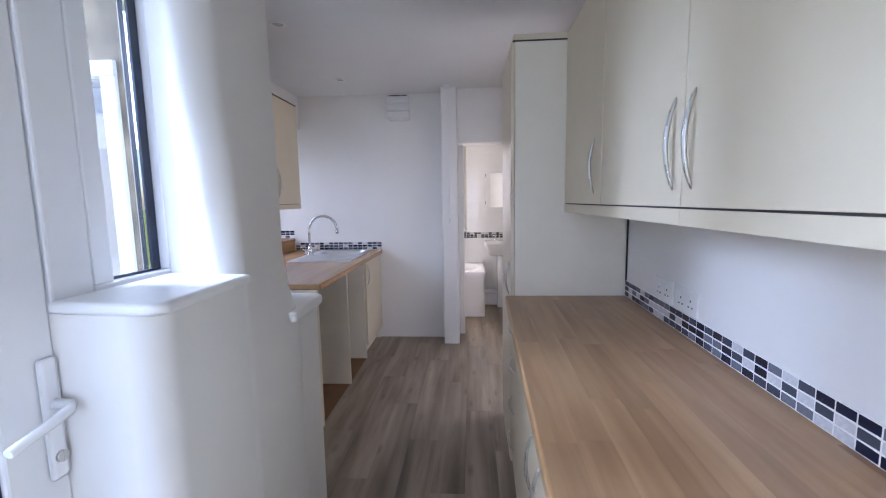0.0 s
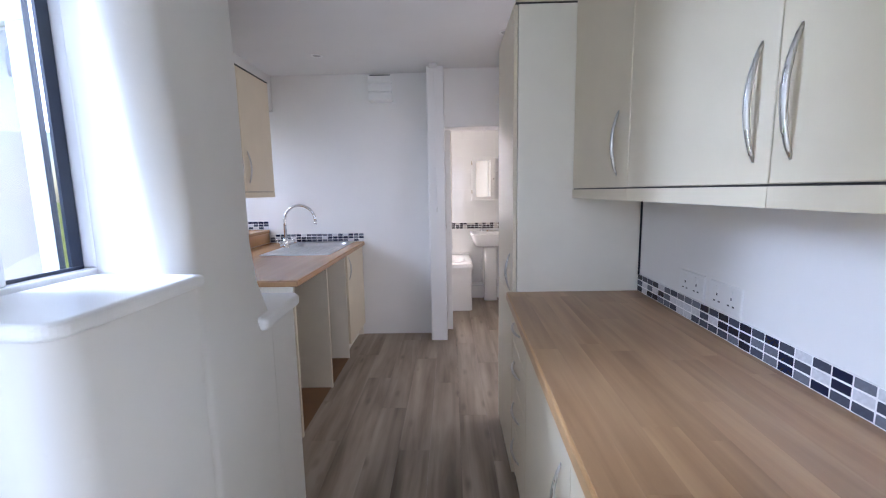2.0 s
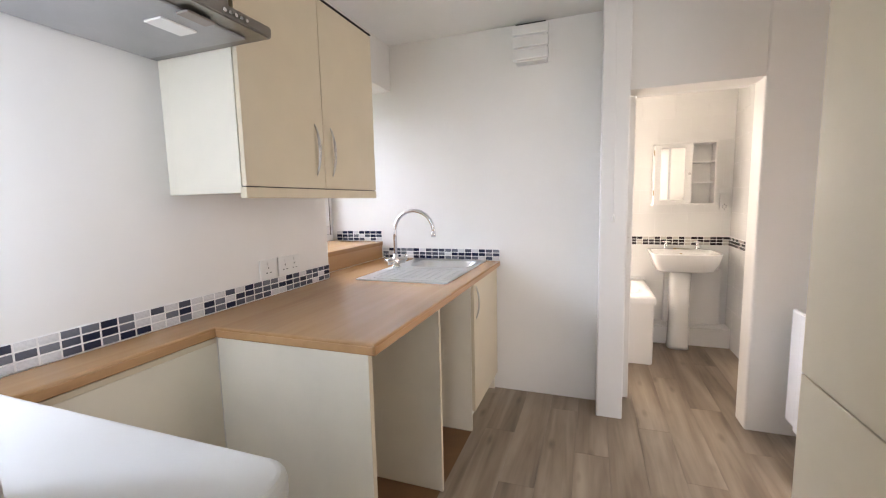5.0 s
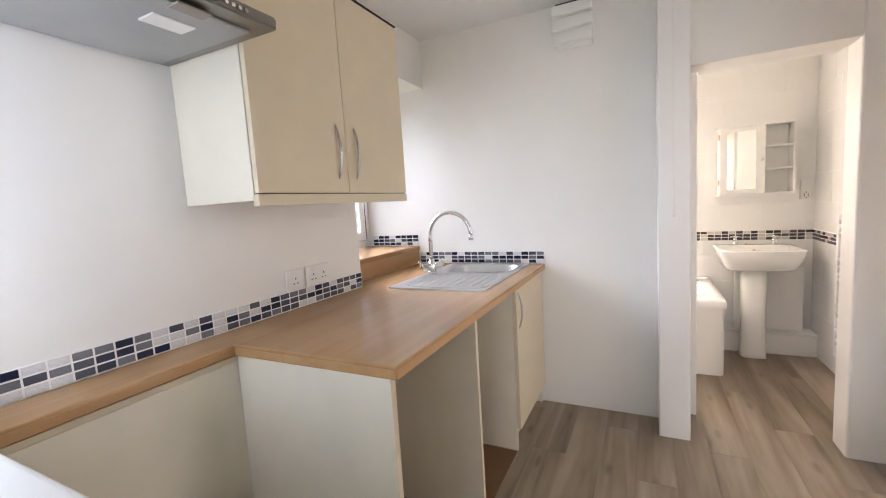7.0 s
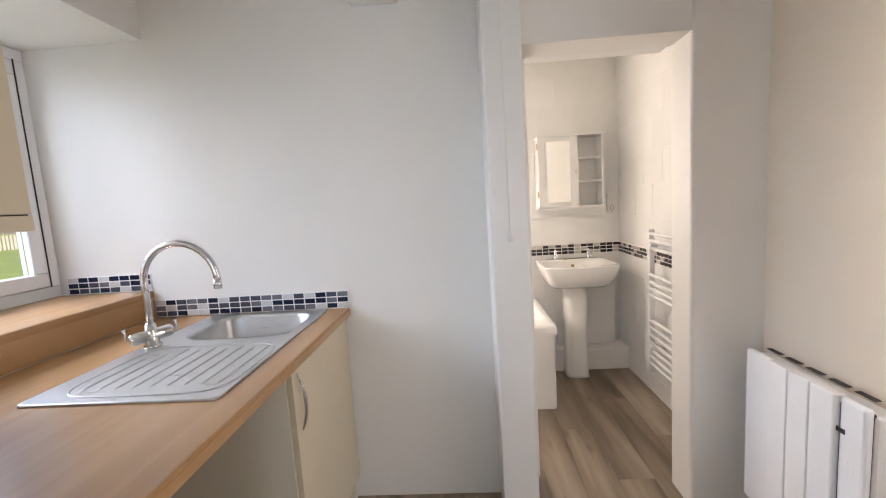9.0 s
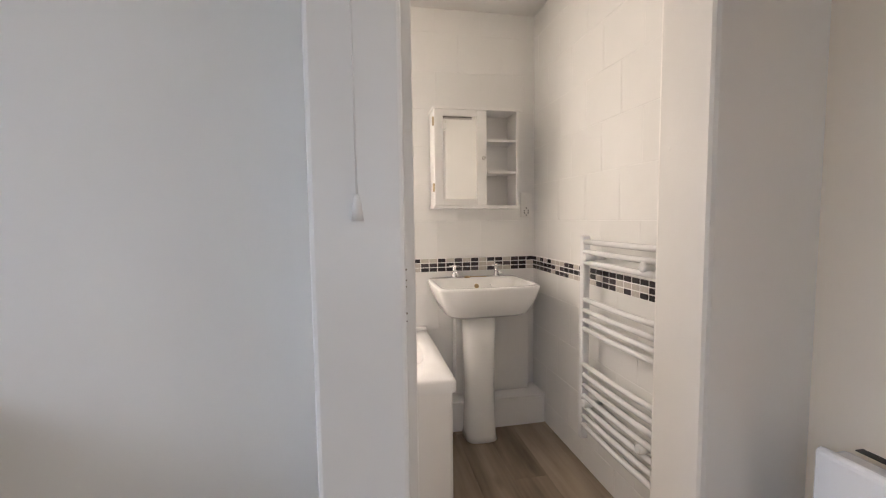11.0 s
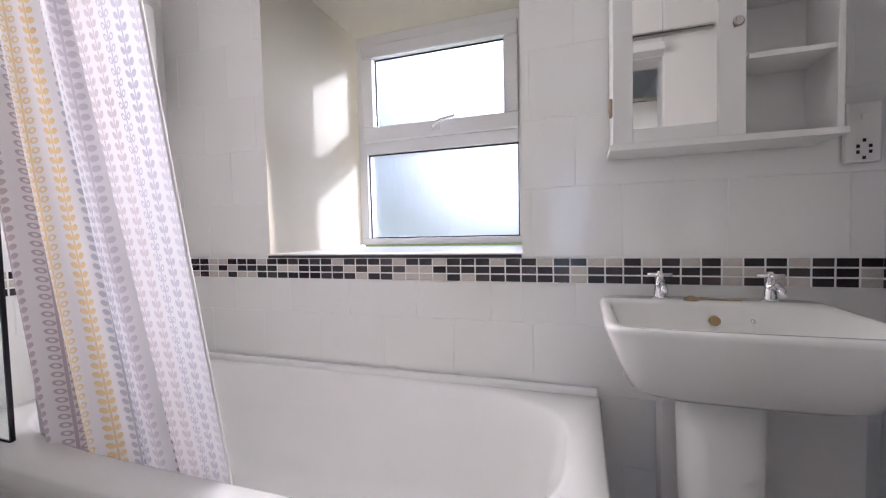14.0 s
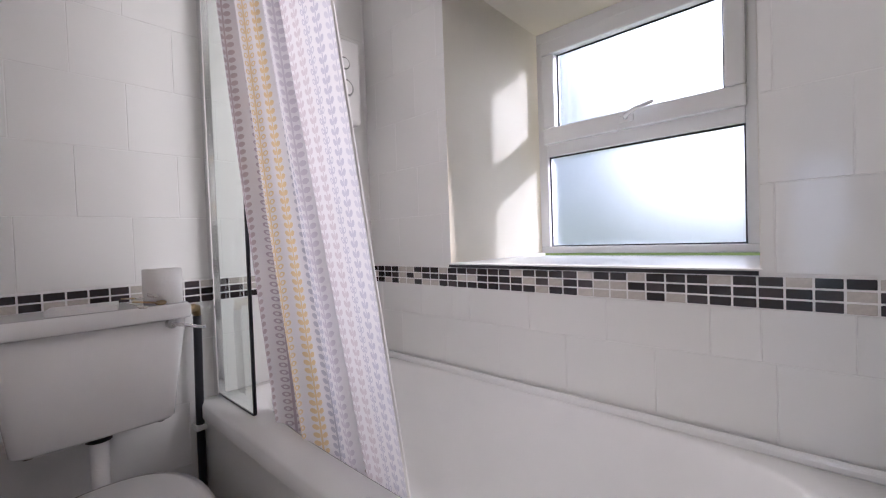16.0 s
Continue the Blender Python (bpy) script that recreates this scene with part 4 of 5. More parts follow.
WX = 0.795
for y0, y1, hy in ((1.46, 2.016, 1.545), (0.903, 1.46, 0.943), (0.345, 0.903, 0.862), (-0.21, 0.345, 0.305)):
    u = thing("wall_cabinet", "cream wall cabinet with a slim bow handle", "cabinet", (0.95, (y0 + y1) / 2, 1.36), "right wall cabinets")
    c = box(WX + 0.02, RX - 0.002, y0 + 0.0005, y1 - 0.0005, 1.342, 2.15)
    part("body", c, CARCASS, u)
    part("pelmet", box(WX - 0.001, WX + 0.019, y0 + 0.0005, y1 - 0.0005, 1.327, 1.3628), CREAM, u)
    # shade between pelmet and door, drawn as a dark strip
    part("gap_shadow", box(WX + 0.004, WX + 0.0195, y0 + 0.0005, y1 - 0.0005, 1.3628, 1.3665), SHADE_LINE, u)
    d = part("door", box(WX, WX + 0.018, y0 + 0.0015, y1 - 0.0015, 1.367, 2.15, 0.002), CREAM, u)
    part("handle", bow((WX, hy, 1.405), (WX, hy, 1.606), (-1, 0, 0)), NICKEL, d, "brushed steel bow handle")
single("cable_line", tube([(RX - 0.005, 2.011, 0.985), (RX - 0.005, 2.012, 1.345)], 0.004, 6), BLACK, "thin dark joint line beside the larder cabinet", "joint")

# ---- kitchen fittings ----
vt = thing("extractor_vent", "white plastic louvred extractor vent on the wall", "vent", (-0.34, 4.07, 2.16))
part("body", box(-0.435, -0.243, 3.985, BY - 0.001, 2.165, 2.385, 0.004), SOCKET, vt)
for k in range(3):
    z = 2.17 + 0.073 * k
    v = box(-0.447, -0.232, 3.955, 3.992, z, z + 0.062, 0.006)
    for q in v.verts:
        q.co.y += (q.co.z - z) * 0.25
    part("louvre", v, SOCKET, vt)
part("dark_slot", box(-0.43, -0.25, 3.978, 3.986, 2.378, 2.386), BLACK, vt)

for sx, sy in ((-0.75, 3.535), (-0.762, 2.42), (0.65, 3.15), (0.62, 1.2)):
    sp = thing("ceiling_spot", "recessed ceiling spotlight with a white ring", "ceiling light", (sx, sy, CZ), "ceiling spots")
    ring = bmesh.new()
    add_loft(ring, [oval(sx, sy, 0.045, 0.045, CZ - 0.001, 2, 28), oval(sx, sy, 0.045, 0.045, CZ - 0.006, 2, 28), oval(sx, sy, 0.036, 0.036, CZ - 0.009, 2, 28), oval(sx, sy, 0.03, 0.03, CZ - 0.003, 2, 28)], False, False)
    part("ring", ring, SOCKET, sp)
    part("lamp", tube([(sx, sy, CZ - 0.001), (sx, sy, CZ - 0.004)], 0.029, 20), LAMP_FACE, sp)

for sx, sy in ((0.52, 5.25),):
    sp = thing("ceiling_spot", "recessed bathroom spotlight with a white ring", "ceiling light", (sx, sy, BZ))
    ring = bmesh.new()
    add_loft(ring, [oval(sx, sy, 0.045, 0.045, BZ - 0.001, 2, 28), oval(sx, sy, 0.045, 0.045, BZ - 0.006, 2, 28), oval(sx, sy, 0.036, 0.036, BZ - 0.009, 2, 28), oval(sx, sy, 0.03, 0.03, BZ - 0.003, 2, 28)], False, False)
    part("ring", ring, SOCKET, sp)
    part("lamp", tube([(sx, sy, BZ - 0.001), (sx, sy, BZ - 0.004)], 0.029, 20), LAMP_FACE, sp)

ps = thing("pull_switch", "white ceiling pull switch with a long cord", "light switch", (0.135, 3.80, CZ))
part("rose", box(0.10, 0.17, 3.765, 3.835, CZ - 0.03, CZ - 0.001, 0.01, 3), SOCKET, ps)
part("cord", tube([(0.135, 3.80, CZ - 0.03), (0.142, 3.83, 1.9), (0.146, 3.858, 1.22)], 0.0016, 6), SOCKET, ps)
part("bob", tube([(0.146, 3.858, 1.225), (0.146, 3.858, 1.21), (0.146, 3.858, 1.185)], [0.004, 0.007, 0.0095], 12), SOCKET, ps)

# electric heater on the right wall
rd = thing("electric_heater", "white slim wall heater with ribbed front panels", "heater", (1.05, 3.6, 0.15))
edges = [3.362, 3.45, 3.536, 3.622, 3.71, 3.838]
for k in range(5):
    ya, yb = edges[k] + 0.002, edges[k + 1] - 0.002
    p_ = box(0.985 + (0.012 if k in (0, 4) else 0), 1.02, ya, yb, 0.15, 0.742, 0.0045 if k not in (0, 4) else 0.012, 3)
    part("front_panel" if k else "control_panel", p_, ENAMEL, rd)
# dark filling that draws the shade between the front panels
part("core", box(1.005, 1.03, 3.372, 3.828, 0.158, 0.722, 0.004), SHADE_LINE, rd)
part("back_shell", box(1.022, 1.092, 3.362, 3.846, 0.15, 0.718, 0.012, 3), ENAMEL, rd)
for k in range(5):
    part("grille_slot", box(1.048, 1.066, 3.40 + 0.085 * k, 3.46 + 0.085 * k, 0.7435, 0.7455), SHADE_LINE, rd)
part("display", box(0.9955, 0.9975, 3.425, 3.458, 0.636, 0.650, 0.0005), BLACK, rd, "black display window")
for k in range(4):
    part("button", tube([(0.998, 3.40 + 0.018 * (k % 2), 0.56 - 0.02 * (k // 2)), (0.9955, 3.40 + 0.018 * (k % 2), 0.56 - 0.02 * (k // 2))], 0.004, 8), SOCKET, rd)
part("bracket", box(1.09, 1.144, 3.45, 3.75, 0.55, 0.60), ENAMEL, rd)

# wooden frame is real, the opening inside it was added for the fill lamp
dd = thing("door_2", "red brown wooden door frame round an opening added for fill light", "door frame", (1.14, 3.0, 0))
dd["kind"] = "structure"
part("architrave", box(1.118, 1.1445, 3.29, 3.352, 0.0, 2.10, 0.004), RED_WOOD, dd)
part("architrave", box(1.118, 1.1445, 2.565, 2.62, 0.0, 2.10, 0.004), RED_WOOD, dd)
part("architrave", box(1.118, 1.1445, 2.62, 3.29, 2.04, 2.10, 0.004), RED_WOOD, dd)
part("jamb", box(1.1455, 1.30, 3.295, 3.324, 0.0, 2.04, 0.003), RED_WOOD, dd)
part("jamb", box(1.1455, 1.30, 2.562, 2.59, 0.0, 2.04, 0.003), RED_WOOD, dd)
part("head", box(1.1455, 1.30, 2.59, 3.295, 2.04, 2.058, 0.003), RED_WOOD, dd)

# ---- bathroom ----
bt = thing("bathtub", "white acrylic bathtub with a panelled side", "bathtub", (-0.35, 5.18, 0))
cx, cy = -0.344, 5.172
tub = bmesh.new()
N = 72
add_loft(tub, [oval(cx, cy, 0.854, 0.383, 0.49, 60, N), oval(cx, cy, 0.854, 0.383, 0.532, 60, N), oval(cx, cy, 0.847, 0.376, 0.545, 50, N),
               oval(cx - 0.005, 5.205, 0.785, 0.325, 0.545, 3.6, N), oval(cx - 0.005, 5.205, 0.772, 0.312, 0.535, 3.4, N), oval(cx - 0.01, 5.205, 0.74, 0.285, 0.40, 3.2, N),
               oval(cx - 0.02, 5.205, 0.69, 0.25, 0.24, 3.0, N), oval(cx - 0.03, 5.205, 0.62, 0.20, 0.175, 2.8, N), oval(cx - 0.03, 5.205, 0.3, 0.1, 0.165, 2.4, N)], close_first=False)
part("tub", tub, ACRYLIC, bt)
part("side_panel", box(-1.198, 0.488, 4.808, 4.826, 0.0, 0.50, 0.003), GLOSS, bt, "white painted bath panel")
part("end_panel", box(0.482, 0.498, 4.8265, 5.54, 0.0, 0.50, 0.003), GLOSS, bt, "white painted bath panel")
part("upstand", box(-1.198, 0.505, 5.532, 5.556, 0.538, 0.568, 0.010, 3), ACRYLIC, bt)

bs = thing("washbasin", "white ceramic pedestal washbasin with two taps", "washbasin", (0.77, 5.35, 0))
body = bmesh.new()
M = 56


def basin_ring(x0, x1, y0, y1, z, p=6):
    return oval((x0 + x1) / 2, (y0 + y1) / 2, (x1 - x0) / 2, (y1 - y0) / 2, z, p, M)


add_loft(body, [basin_ring(0.61, 0.945, 5.26, 5.55, 0.676, 4), basin_ring(0.578, 0.978, 5.205, 5.553, 0.681, 5), basin_ring(0.556, 0.998, 5.17, 5.553, 0.702, 6), basin_ring(0.533, 1.018, 5.14, 5.553, 0.759, 7),
                basin_ring(0.507, 1.032, 5.115, 5.553, 0.834, 9), basin_ring(0.507, 1.032, 5.115, 5.553, 0.843, 9), basin_ring(0.514, 1.025, 5.122, 5.552, 0.848, 9), basin_ring(0.528, 1.011, 5.137, 5.462, 0.848, 8),
                basin_ring(0.534, 1.005, 5.143, 5.457, 0.840, 8), basin_ring(0.56, 0.98, 5.17, 5.445, 0.768, 6), basin_ring(0.60, 0.94, 5.21, 5.42, 0.739, 4), basin_ring(0.72, 0.82, 5.28, 5.36, 0.734, 3)])
part("bowl", body, CERAMIC, bs)
ped = bmesh.new()
add_loft(ped, [oval(0.757, 5.34, 0.088, 0.10, 0.0, 3.5, 36), oval(0.757, 5.34, 0.082, 0.095, 0.03, 3.2, 36), oval(0.757, 5.34, 0.075, 0.09, 0.3, 3, 36), oval(0.757, 5.34, 0.084, 0.10, 0.69, 3, 36)])
part("pedestal", ped, CERAMIC, bs)
part("overflow", tube([(0.778, 5.456, 0.806), (0.778, 5.443, 0.804)], 0.0125, 14), BRASS, bs, "dark overflow ring")
part("chain_stay", tube([(0.86, 5.456, 0.808), (0.86, 5.443, 0.806)], 0.005, 10), CHROME, bs)
for tx in (0.662, 0.912):
    t_ = tube([(tx, 5.50, 0.845), (tx, 5.50, 0.859), (tx, 5.50, 0.884), (tx, 5.50, 0.910)], [0.022, 0.017, 0.013, 0.011], 12)
    add_tube(t_, [(tx, 5.50, 0.884), (tx, 5.46, 0.893), (tx, 5.435, 0.884), (tx, 5.432, 0.871)], [0.010, 0.009, 0.009, 0.010], 10)
    tap = part("tap", t_, CHROME, bs, "chrome pillar tap with cross head")
    cr = tube([(tx - 0.03, 5.50, 0.914), (tx + 0.03, 5.50, 0.914)], 0.0055, 8)
    add_tube(cr, [(tx, 5.47, 0.914), (tx, 5.53, 0.914)], 0.0055, 8)
    add_tube(cr, [(tx, 5.50, 0.905), (tx, 5.50, 0.924)], [0.010, 0.007], 10)
    part("cross_head", cr, CHROME, tap)
pc = thing("basin_plug", "metal basin plug with its chain on the basin", "plug", (0.76, 5.50, 0.8485))
part("plug", tube([(0.735, 5.49, 0.8485), (0.735, 5.49, 0.8545), (0.735, 5.49, 0.8605)], [0.019, 0.016, 0.006], 14), BRASS, pc)
part("chain", tube([(0.75, 5.492, 0.8535), (0.79, 5.497, 0.8510), (0.83, 5.495, 0.8510), (0.85, 5.49, 0.8510)], 0.0025, 6), BRASS, pc)

bx = thing("pipe_boxing", "white painted pipe boxing along the wall foot", "boxing", (0.8, 5.46, 0))
part("front_board", box(0.49, BX - 0.004, 5.385, 5.40, 0.0, 0.155, 0.002), GLOSS, bx)
part("top_board", box(0.49, BX - 0.004, 5.374, 5.552, 0.160, 0.174, 0.003), GLOSS, bx)
# the shade beneath the top board, laid in as a dark strip
part("shadow_gap", box(0.49, BX - 0.004, 5.392, 5.41, 0.155, 0.160), SHADE_LINE, bx)
part("back_panel", box(0.66, 1.098, 5.474, 5.553, 0.1745, 0.672, 0.003), GLOSS, bx, "white access panel behind the pedestal")

# mirror cabinet
mc = thing("mirror_cabinet", "white bathroom cabinet with mirror door and open shelves", "cabinet", (0.775, 5.48, 1.24))
part("side", box(0.54, 0.553, 5.425, EY - 0.004, 1.255, 1.765, 0.001), GLOSS, mc)
part("side", box(0.822, 0.834, 5.425, EY - 0.004, 1.262, 1.757, 0.001), GLOSS, mc)
part("side", box(0.998, 1.011, 5.405, EY - 0.004, 1.255, 1.765, 0.001), GLOSS, mc)
part("top", box(0.534, 1.016, 5.40, EY - 0.004, 1.765, 1.778, 0.001), GLOSS, mc)
part("bottom", box(0.532, 1.018, 5.398, EY - 0.004, 1.24, 1.255, 0.001), GLOSS, mc)
part("back", box(0.553, 0.998, 5.548, EY - 0.005, 1.255, 1.765), GLOSS, mc)
for z in (1.43, 1.60):
    part("shelf", box(0.834, 0.998, 5.41, 5.548, z, z + 0.012, 0.001), GLOSS, mc)
fr = box(0.54, 0.587, 5.405, 5.423, 1.256, 1.764, 0.002)
add_box(fr, 0.772, 0.828, 5.405, 5.423, 1.256, 1.764, 0.002)
add_box(fr, 0.587, 0.772, 5.405, 5.423, 1.256, 1.292, 0.002)
add_box(fr, 0.587, 0.772, 5.405, 5.423, 1.732, 1.764, 0.002)
md = part("door", fr, GLOSS, mc)
part("mirror", box(0.585, 0.774, 5.411, 5.418, 1.29, 1.734), MIRROR, md, "clear mirror pane")
part("knob", tube([(0.806, 5.405, 1.51), (0.806, 5.393, 1.51), (0.806, 5.385, 1.51), (0.806, 5.38, 1.51)], [0.005, 0.006, 0.012, 0.009], 14), NICKEL, md, "small metal knob")
for z in (1.68, 1.33):
    part("hinge", box(0.5325, 0.5395, 5.41, 5.43, z, z + 0.045, 0.001), BRASS, mc)

sv = thing("shaver_socket", "white shaver socket on the tiled wall", "socket", (1.11, EY, 1.19))
part("plate", box(1.075, 1.145, 5.535, EY - 0.0045, 1.19, 1.335, 0.004), SOCKET, sv)
for dx, dz in ((-0.012, 0.0), (0.012, 0.0), (-0.012, -0.014), (0.012, -0.014), (0, 0.014), (0, -0.028)):
    part("slot", box(1.11 + dx - 0.003, 1.11 + dx + 0.003, 5.533, 5.5348, 1.228 + dz - 0.004, 1.228 + dz + 0.004), BLACK, sv)
part("rocker", box(1.103, 1.117, 5.531, 5.5348, 1.29, 1.305, 0.001), SOCKET, sv)

# heated towel rail
tr = thing("towel_rail", "white ladder heated towel rail on the tiled wall", "towel rail", (1.1, 4.61, 0.2))
for y in (4.37, 4.855):
    part("upright", box(1.083, 1.117, y - 0.017, y + 0.017, 0.2, 1.105, 0.008, 3), ENAMEL, tr)
for z in (1.08, 1.037, 0.992, 0.828, 0.781, 0.739, 0.70, 0.54, 0.493, 0.447, 0.40, 0.354, 0.31, 0.267):
    part("bar", tube([(1.096, 4.36, z), (1.09, 4.48, z), (1.088, 4.61, z), (1.09, 4.74, z), (1.096, 4.865, z)], 0.0115, 10), ENAMEL, tr)
for y in (4.45, 4.815):
    for z in (1.015, 0.375):
        b_ = tube([(BX - 0.001, y, z), (1.115, y, z)], 0.013, 12)
        add_tube(b_, [(1.118, y, z), (1.078, y, z), (1.073, y, z)], [0.019, 0.019, 0.013], 14)
        part("bracket", b_, ENAMEL, tr)

# toilet and cistern
ct = thing("toilet", "white low level toilet with plastic cistern", "toilet", (-0.95, 4.51, 0))
cis = bmesh.new()


def cis_ring(x1, y0, y1, z, p=9):
    return oval((LX + 0.004 + x1) / 2, (y0 + y1) / 2, (x1 - LX - 0.004) / 2, (y1 - y0) / 2, z, p, 40)


add_loft(cis, [cis_ring(-1.03, 4.345, 4.675, 0.565), cis_ring(-1.02, 4.335, 4.685, 0.575), cis_ring(-1.012, 4.32, 4.70, 0.70), cis_ring(-1.005, 4.30, 4.722, 0.860)])
part("cistern", cis, ACRYLIC, ct)
lid = bmesh.new()
add_loft(lid, [cis_ring(-0.995, 4.293, 4.733, 0.862), cis_ring(-0.992, 4.29, 4.736, 0.868), cis_ring(-0.992, 4.29, 4.736, 0.897), cis_ring(-1.0, 4.298, 4.728, 0.906)])
part("cistern_lid", lid, ACRYLIC, ct)
lv = tube([(-1.006, 4.675, 0.85), (-0.985, 4.675, 0.85)], [0.014, 0.012], 12)
add_tube(lv, [(-0.988, 4.675, 0.85), (-0.975, 4.70, 0.845), (-0.965, 4.755, 0.83)], [0.006, 0.005, 0.005], 8)
part("lever", lv, CHROME, ct, "chrome flush lever")
part("flush_pipe", tube([(-1.08, 4.51, 0.575), (-1.08, 4.51, 0.40), (-1.07, 4.51, 0.33), (-1.03, 4.51, 0.30)], 0.022, 14), ACRYLIC, ct)
part("coupling", tube([(-1.08, 4.51, 0.568), (-1.08, 4.51, 0.545)], 0.03, 14), BLACK, ct, "black rubber coupling")
for y in (4.37, 4.65):
    part("foot", tube([(-1.06, y, 0.568), (-1.06, y, 0.557)], 0.012, 8), BLACK, ct)
pan = bmesh.new()
add_loft(pan, [oval(-0.86, 4.51, 0.17, 0.11, 0.0, 3, 40), oval(-0.86, 4.51, 0.15, 0.095, 0.1, 2.6, 40), oval(-0.84, 4.51, 0.19, 0.13, 0.26, 2.4, 40), oval(-0.82, 4.51, 0.235, 0.18, 0.375, 2.3, 40), oval(-0.82, 4.51, 0.235, 0.18, 0.395, 2.3, 40)])
part("pan", pan, CERAMIC, ct)
st = bmesh.new()
add_loft(st, [oval(-0.815, 4.51, 0.235, 0.187, 0.397, 2.4, 40), oval(-0.815, 4.51, 0.24, 0.192, 0.405, 2.4, 40), oval(-0.815, 4.51, 0.238, 0.19, 0.425, 2.4, 40), oval(-0.815, 4.51, 0.215, 0.165, 0.433, 2.4, 40)])
part("seat_lid", st, ACRYLIC, ct)

rl = thing("toilet_roll", "white toilet paper roll on the cistern", "toilet roll", (-1.07, 4.69, 0.906))
rb = bmesh.new()
add_loft(rb, [oval(-1.07, 4.675, 0.05, 0.05, 0.9065, 2, 28), oval(-1.07, 4.675, 0.051, 0.051, 0.961, 2, 28), oval(-1.07, 4.675, 0.05, 0.05, 1.009, 2, 28), oval(-1.07, 4.675, 0.02, 0.02, 1.009, 2, 28), oval(-1.07, 4.675, 0.02, 0.02, 0.931, 2, 28)])
part("roll", rb, PAPER, rl)
ks = thing("keys", "bunch of metal keys on the cistern", "keys", (-1.07, 4.56, 0.906))
for k, (dx, dy, a) in enumerate(((0, 0, 0.3), (0.02, 0.02, 1.1), (-0.02, 0.03, 2.0), (0.01, -0.02, 2.7), (0.0, 0.035, 0.0))):
    kb = box(-0.026, 0.026, -0.004, 0.004, 0.0, 0.003, 0.001)
    add_tube(kb, [(0.034, 0, 0.0), (0.034, 0, 0.004)], 0.012, 10)
    bmesh.ops.transform(kb, matrix=Matrix.Translation((-1.045 + dx, 4.60 + dy, 0.9095 + 0.007 * k)) @ Euler((0.3 * math.sin(k), 0.12, a)).to_matrix().to_4x4() @ Matrix.Scale(1.15, 4), verts=kb.verts[:])
    part("key", kb, BRASS if k % 2 else NICKEL, ks)
single("paper_leaflet", slab(rounded([(-1.13, 4.43, 0.004), (-1.02, 4.41, 0.004), (-1.005, 4.555, 0.004), (-1.12, 4.575, 0.004)]), 0.9068, 0.921), PAPER, "folded paper leaflet lying on the cistern", "paper")

pp = thing("water_pipe", "black insulated water pipe with brass valve", "pipe", (-1.175, 4.775, 0))
part("pipe", tube([(-1.165, 4.785, 0.01), (-1.165, 4.785, 0.5), (-1.165, 4.79, 0.80), (-1.163, 4.79, 0.84)], 0.013, 10), BLACK, pp)
vb = tube([(-1.163, 4.79, 0.84), (-1.16, 4.785, 0.865), (-1.14, 4.77, 0.87), (-1.11, 4.745, 0.87)], [0.012, 0.016, 0.014, 0.010], 10)
part("valve", vb, BRASS, pp, "dull brass valve elbow")
for z in (0.45,):
    part("clip", box(LX, -1.150, 4.768, 4.802, z, z + 0.02, 0.003), SOCKET, pp)

# folding shower screen
ss = thing("shower_screen", "narrow clear glass bath screen in a chrome channel", "shower screen", (-1.05, 4.857, 0.548))
gp = part("glass", box(-1.165, -0.89, 4.854, 4.860, 0.552, 2.0), SCREEN_GLASS, ss)
gp.visible_shadow = False
part("channel", box(-1.199, -1.16, 4.842, 4.872, 0.548, 2.01, 0.004), CHROME, ss)
part("edge_seal", box(-0.8895, -0.882, 4.852, 4.862, 0.55, 2.0, 0.001), BLACK, ss, "black edge seal")
part("foot_seal", box(-1.16, -0.89, 4.853, 4.861, 0.546, 0.5515), BLACK, ss)

# shower curtain on its rail
sc = thing("shower_curtain", "pale printed shower curtain with leaf columns", "shower curtain", (-0.6, 4.9, 0.5))
cl = bmesh.new()
uvl = cl.loops.layers.uv.new("UVMap")
NU, NV = 150, 44
Z0, Z1 = 0.47, 2.08
grid = []
for i in range(NV + 1):
    v = i / NV
    z = Z0 + (Z1 - Z0) * v
    h_ = max(0.0, (z - 0.55) / 1.39)
    xl = -0.90 - 0.02 * h_
    xr = -0.238 - 0.125 * h_
    row = []
    for j in range(NU + 1):
        u = j / NU
        x = xl + (xr - xl) * u
        uc = 0.80 - 0.20 * v
        if u < uc:
            w_ = u / uc
            y = 4.918 + (0.026 + 0.016 * (1 - v)) * math.sin(2 * math.pi * (3.1 * w_ ** 0.85 + 0.12 * v)) * (1 - 0.45 * w_) + 0.006 * math.sin(2 * math.pi * (7.3 * w_ + 0.6 * v))
            y += 0.016 * max(0.0, (w_ - 0.86) / 0.14)
            x -= 0.012 * max(0.0, (w_ - 0.86) / 0.14) ** 2
        else:
            w_ = (u - uc) / (1 - uc)
            lip = min(1.0, w_ / 0.06)
            y = 4.934 - 0.046 * math.sin(lip * math.pi / 2) + 0.022 * w_ + 0.006 * math.sin(4.2 * w_ + 2.2 * v)
        y += 0.004 - 0.125 * v
        row.append(cl.verts.new((x, y, z)))
    grid.append(row)
for i in range(NV):
    for j in range(NU):
        fc = cl.faces.new((grid[i][j], grid[i][j + 1], grid[i + 1][j + 1], grid[i + 1][j]))
        fc.smooth = True
        for lp, (a, b_) in zip(fc.loops, ((j, i), (j + 1, i), (j + 1, i + 1), (j, i + 1))):
            uc = 0.80 - 0.20 * b_ / NV
            ua = a / NU
            lp[uvl].uv = ((ua / uc * 8.6 if ua < uc else 8.6 + (ua - uc) / (1 - uc) * 3.3) / 12, b_ / NV * 1.61)
hem_line = [r_[-1].co.copy() for r_ in grid]
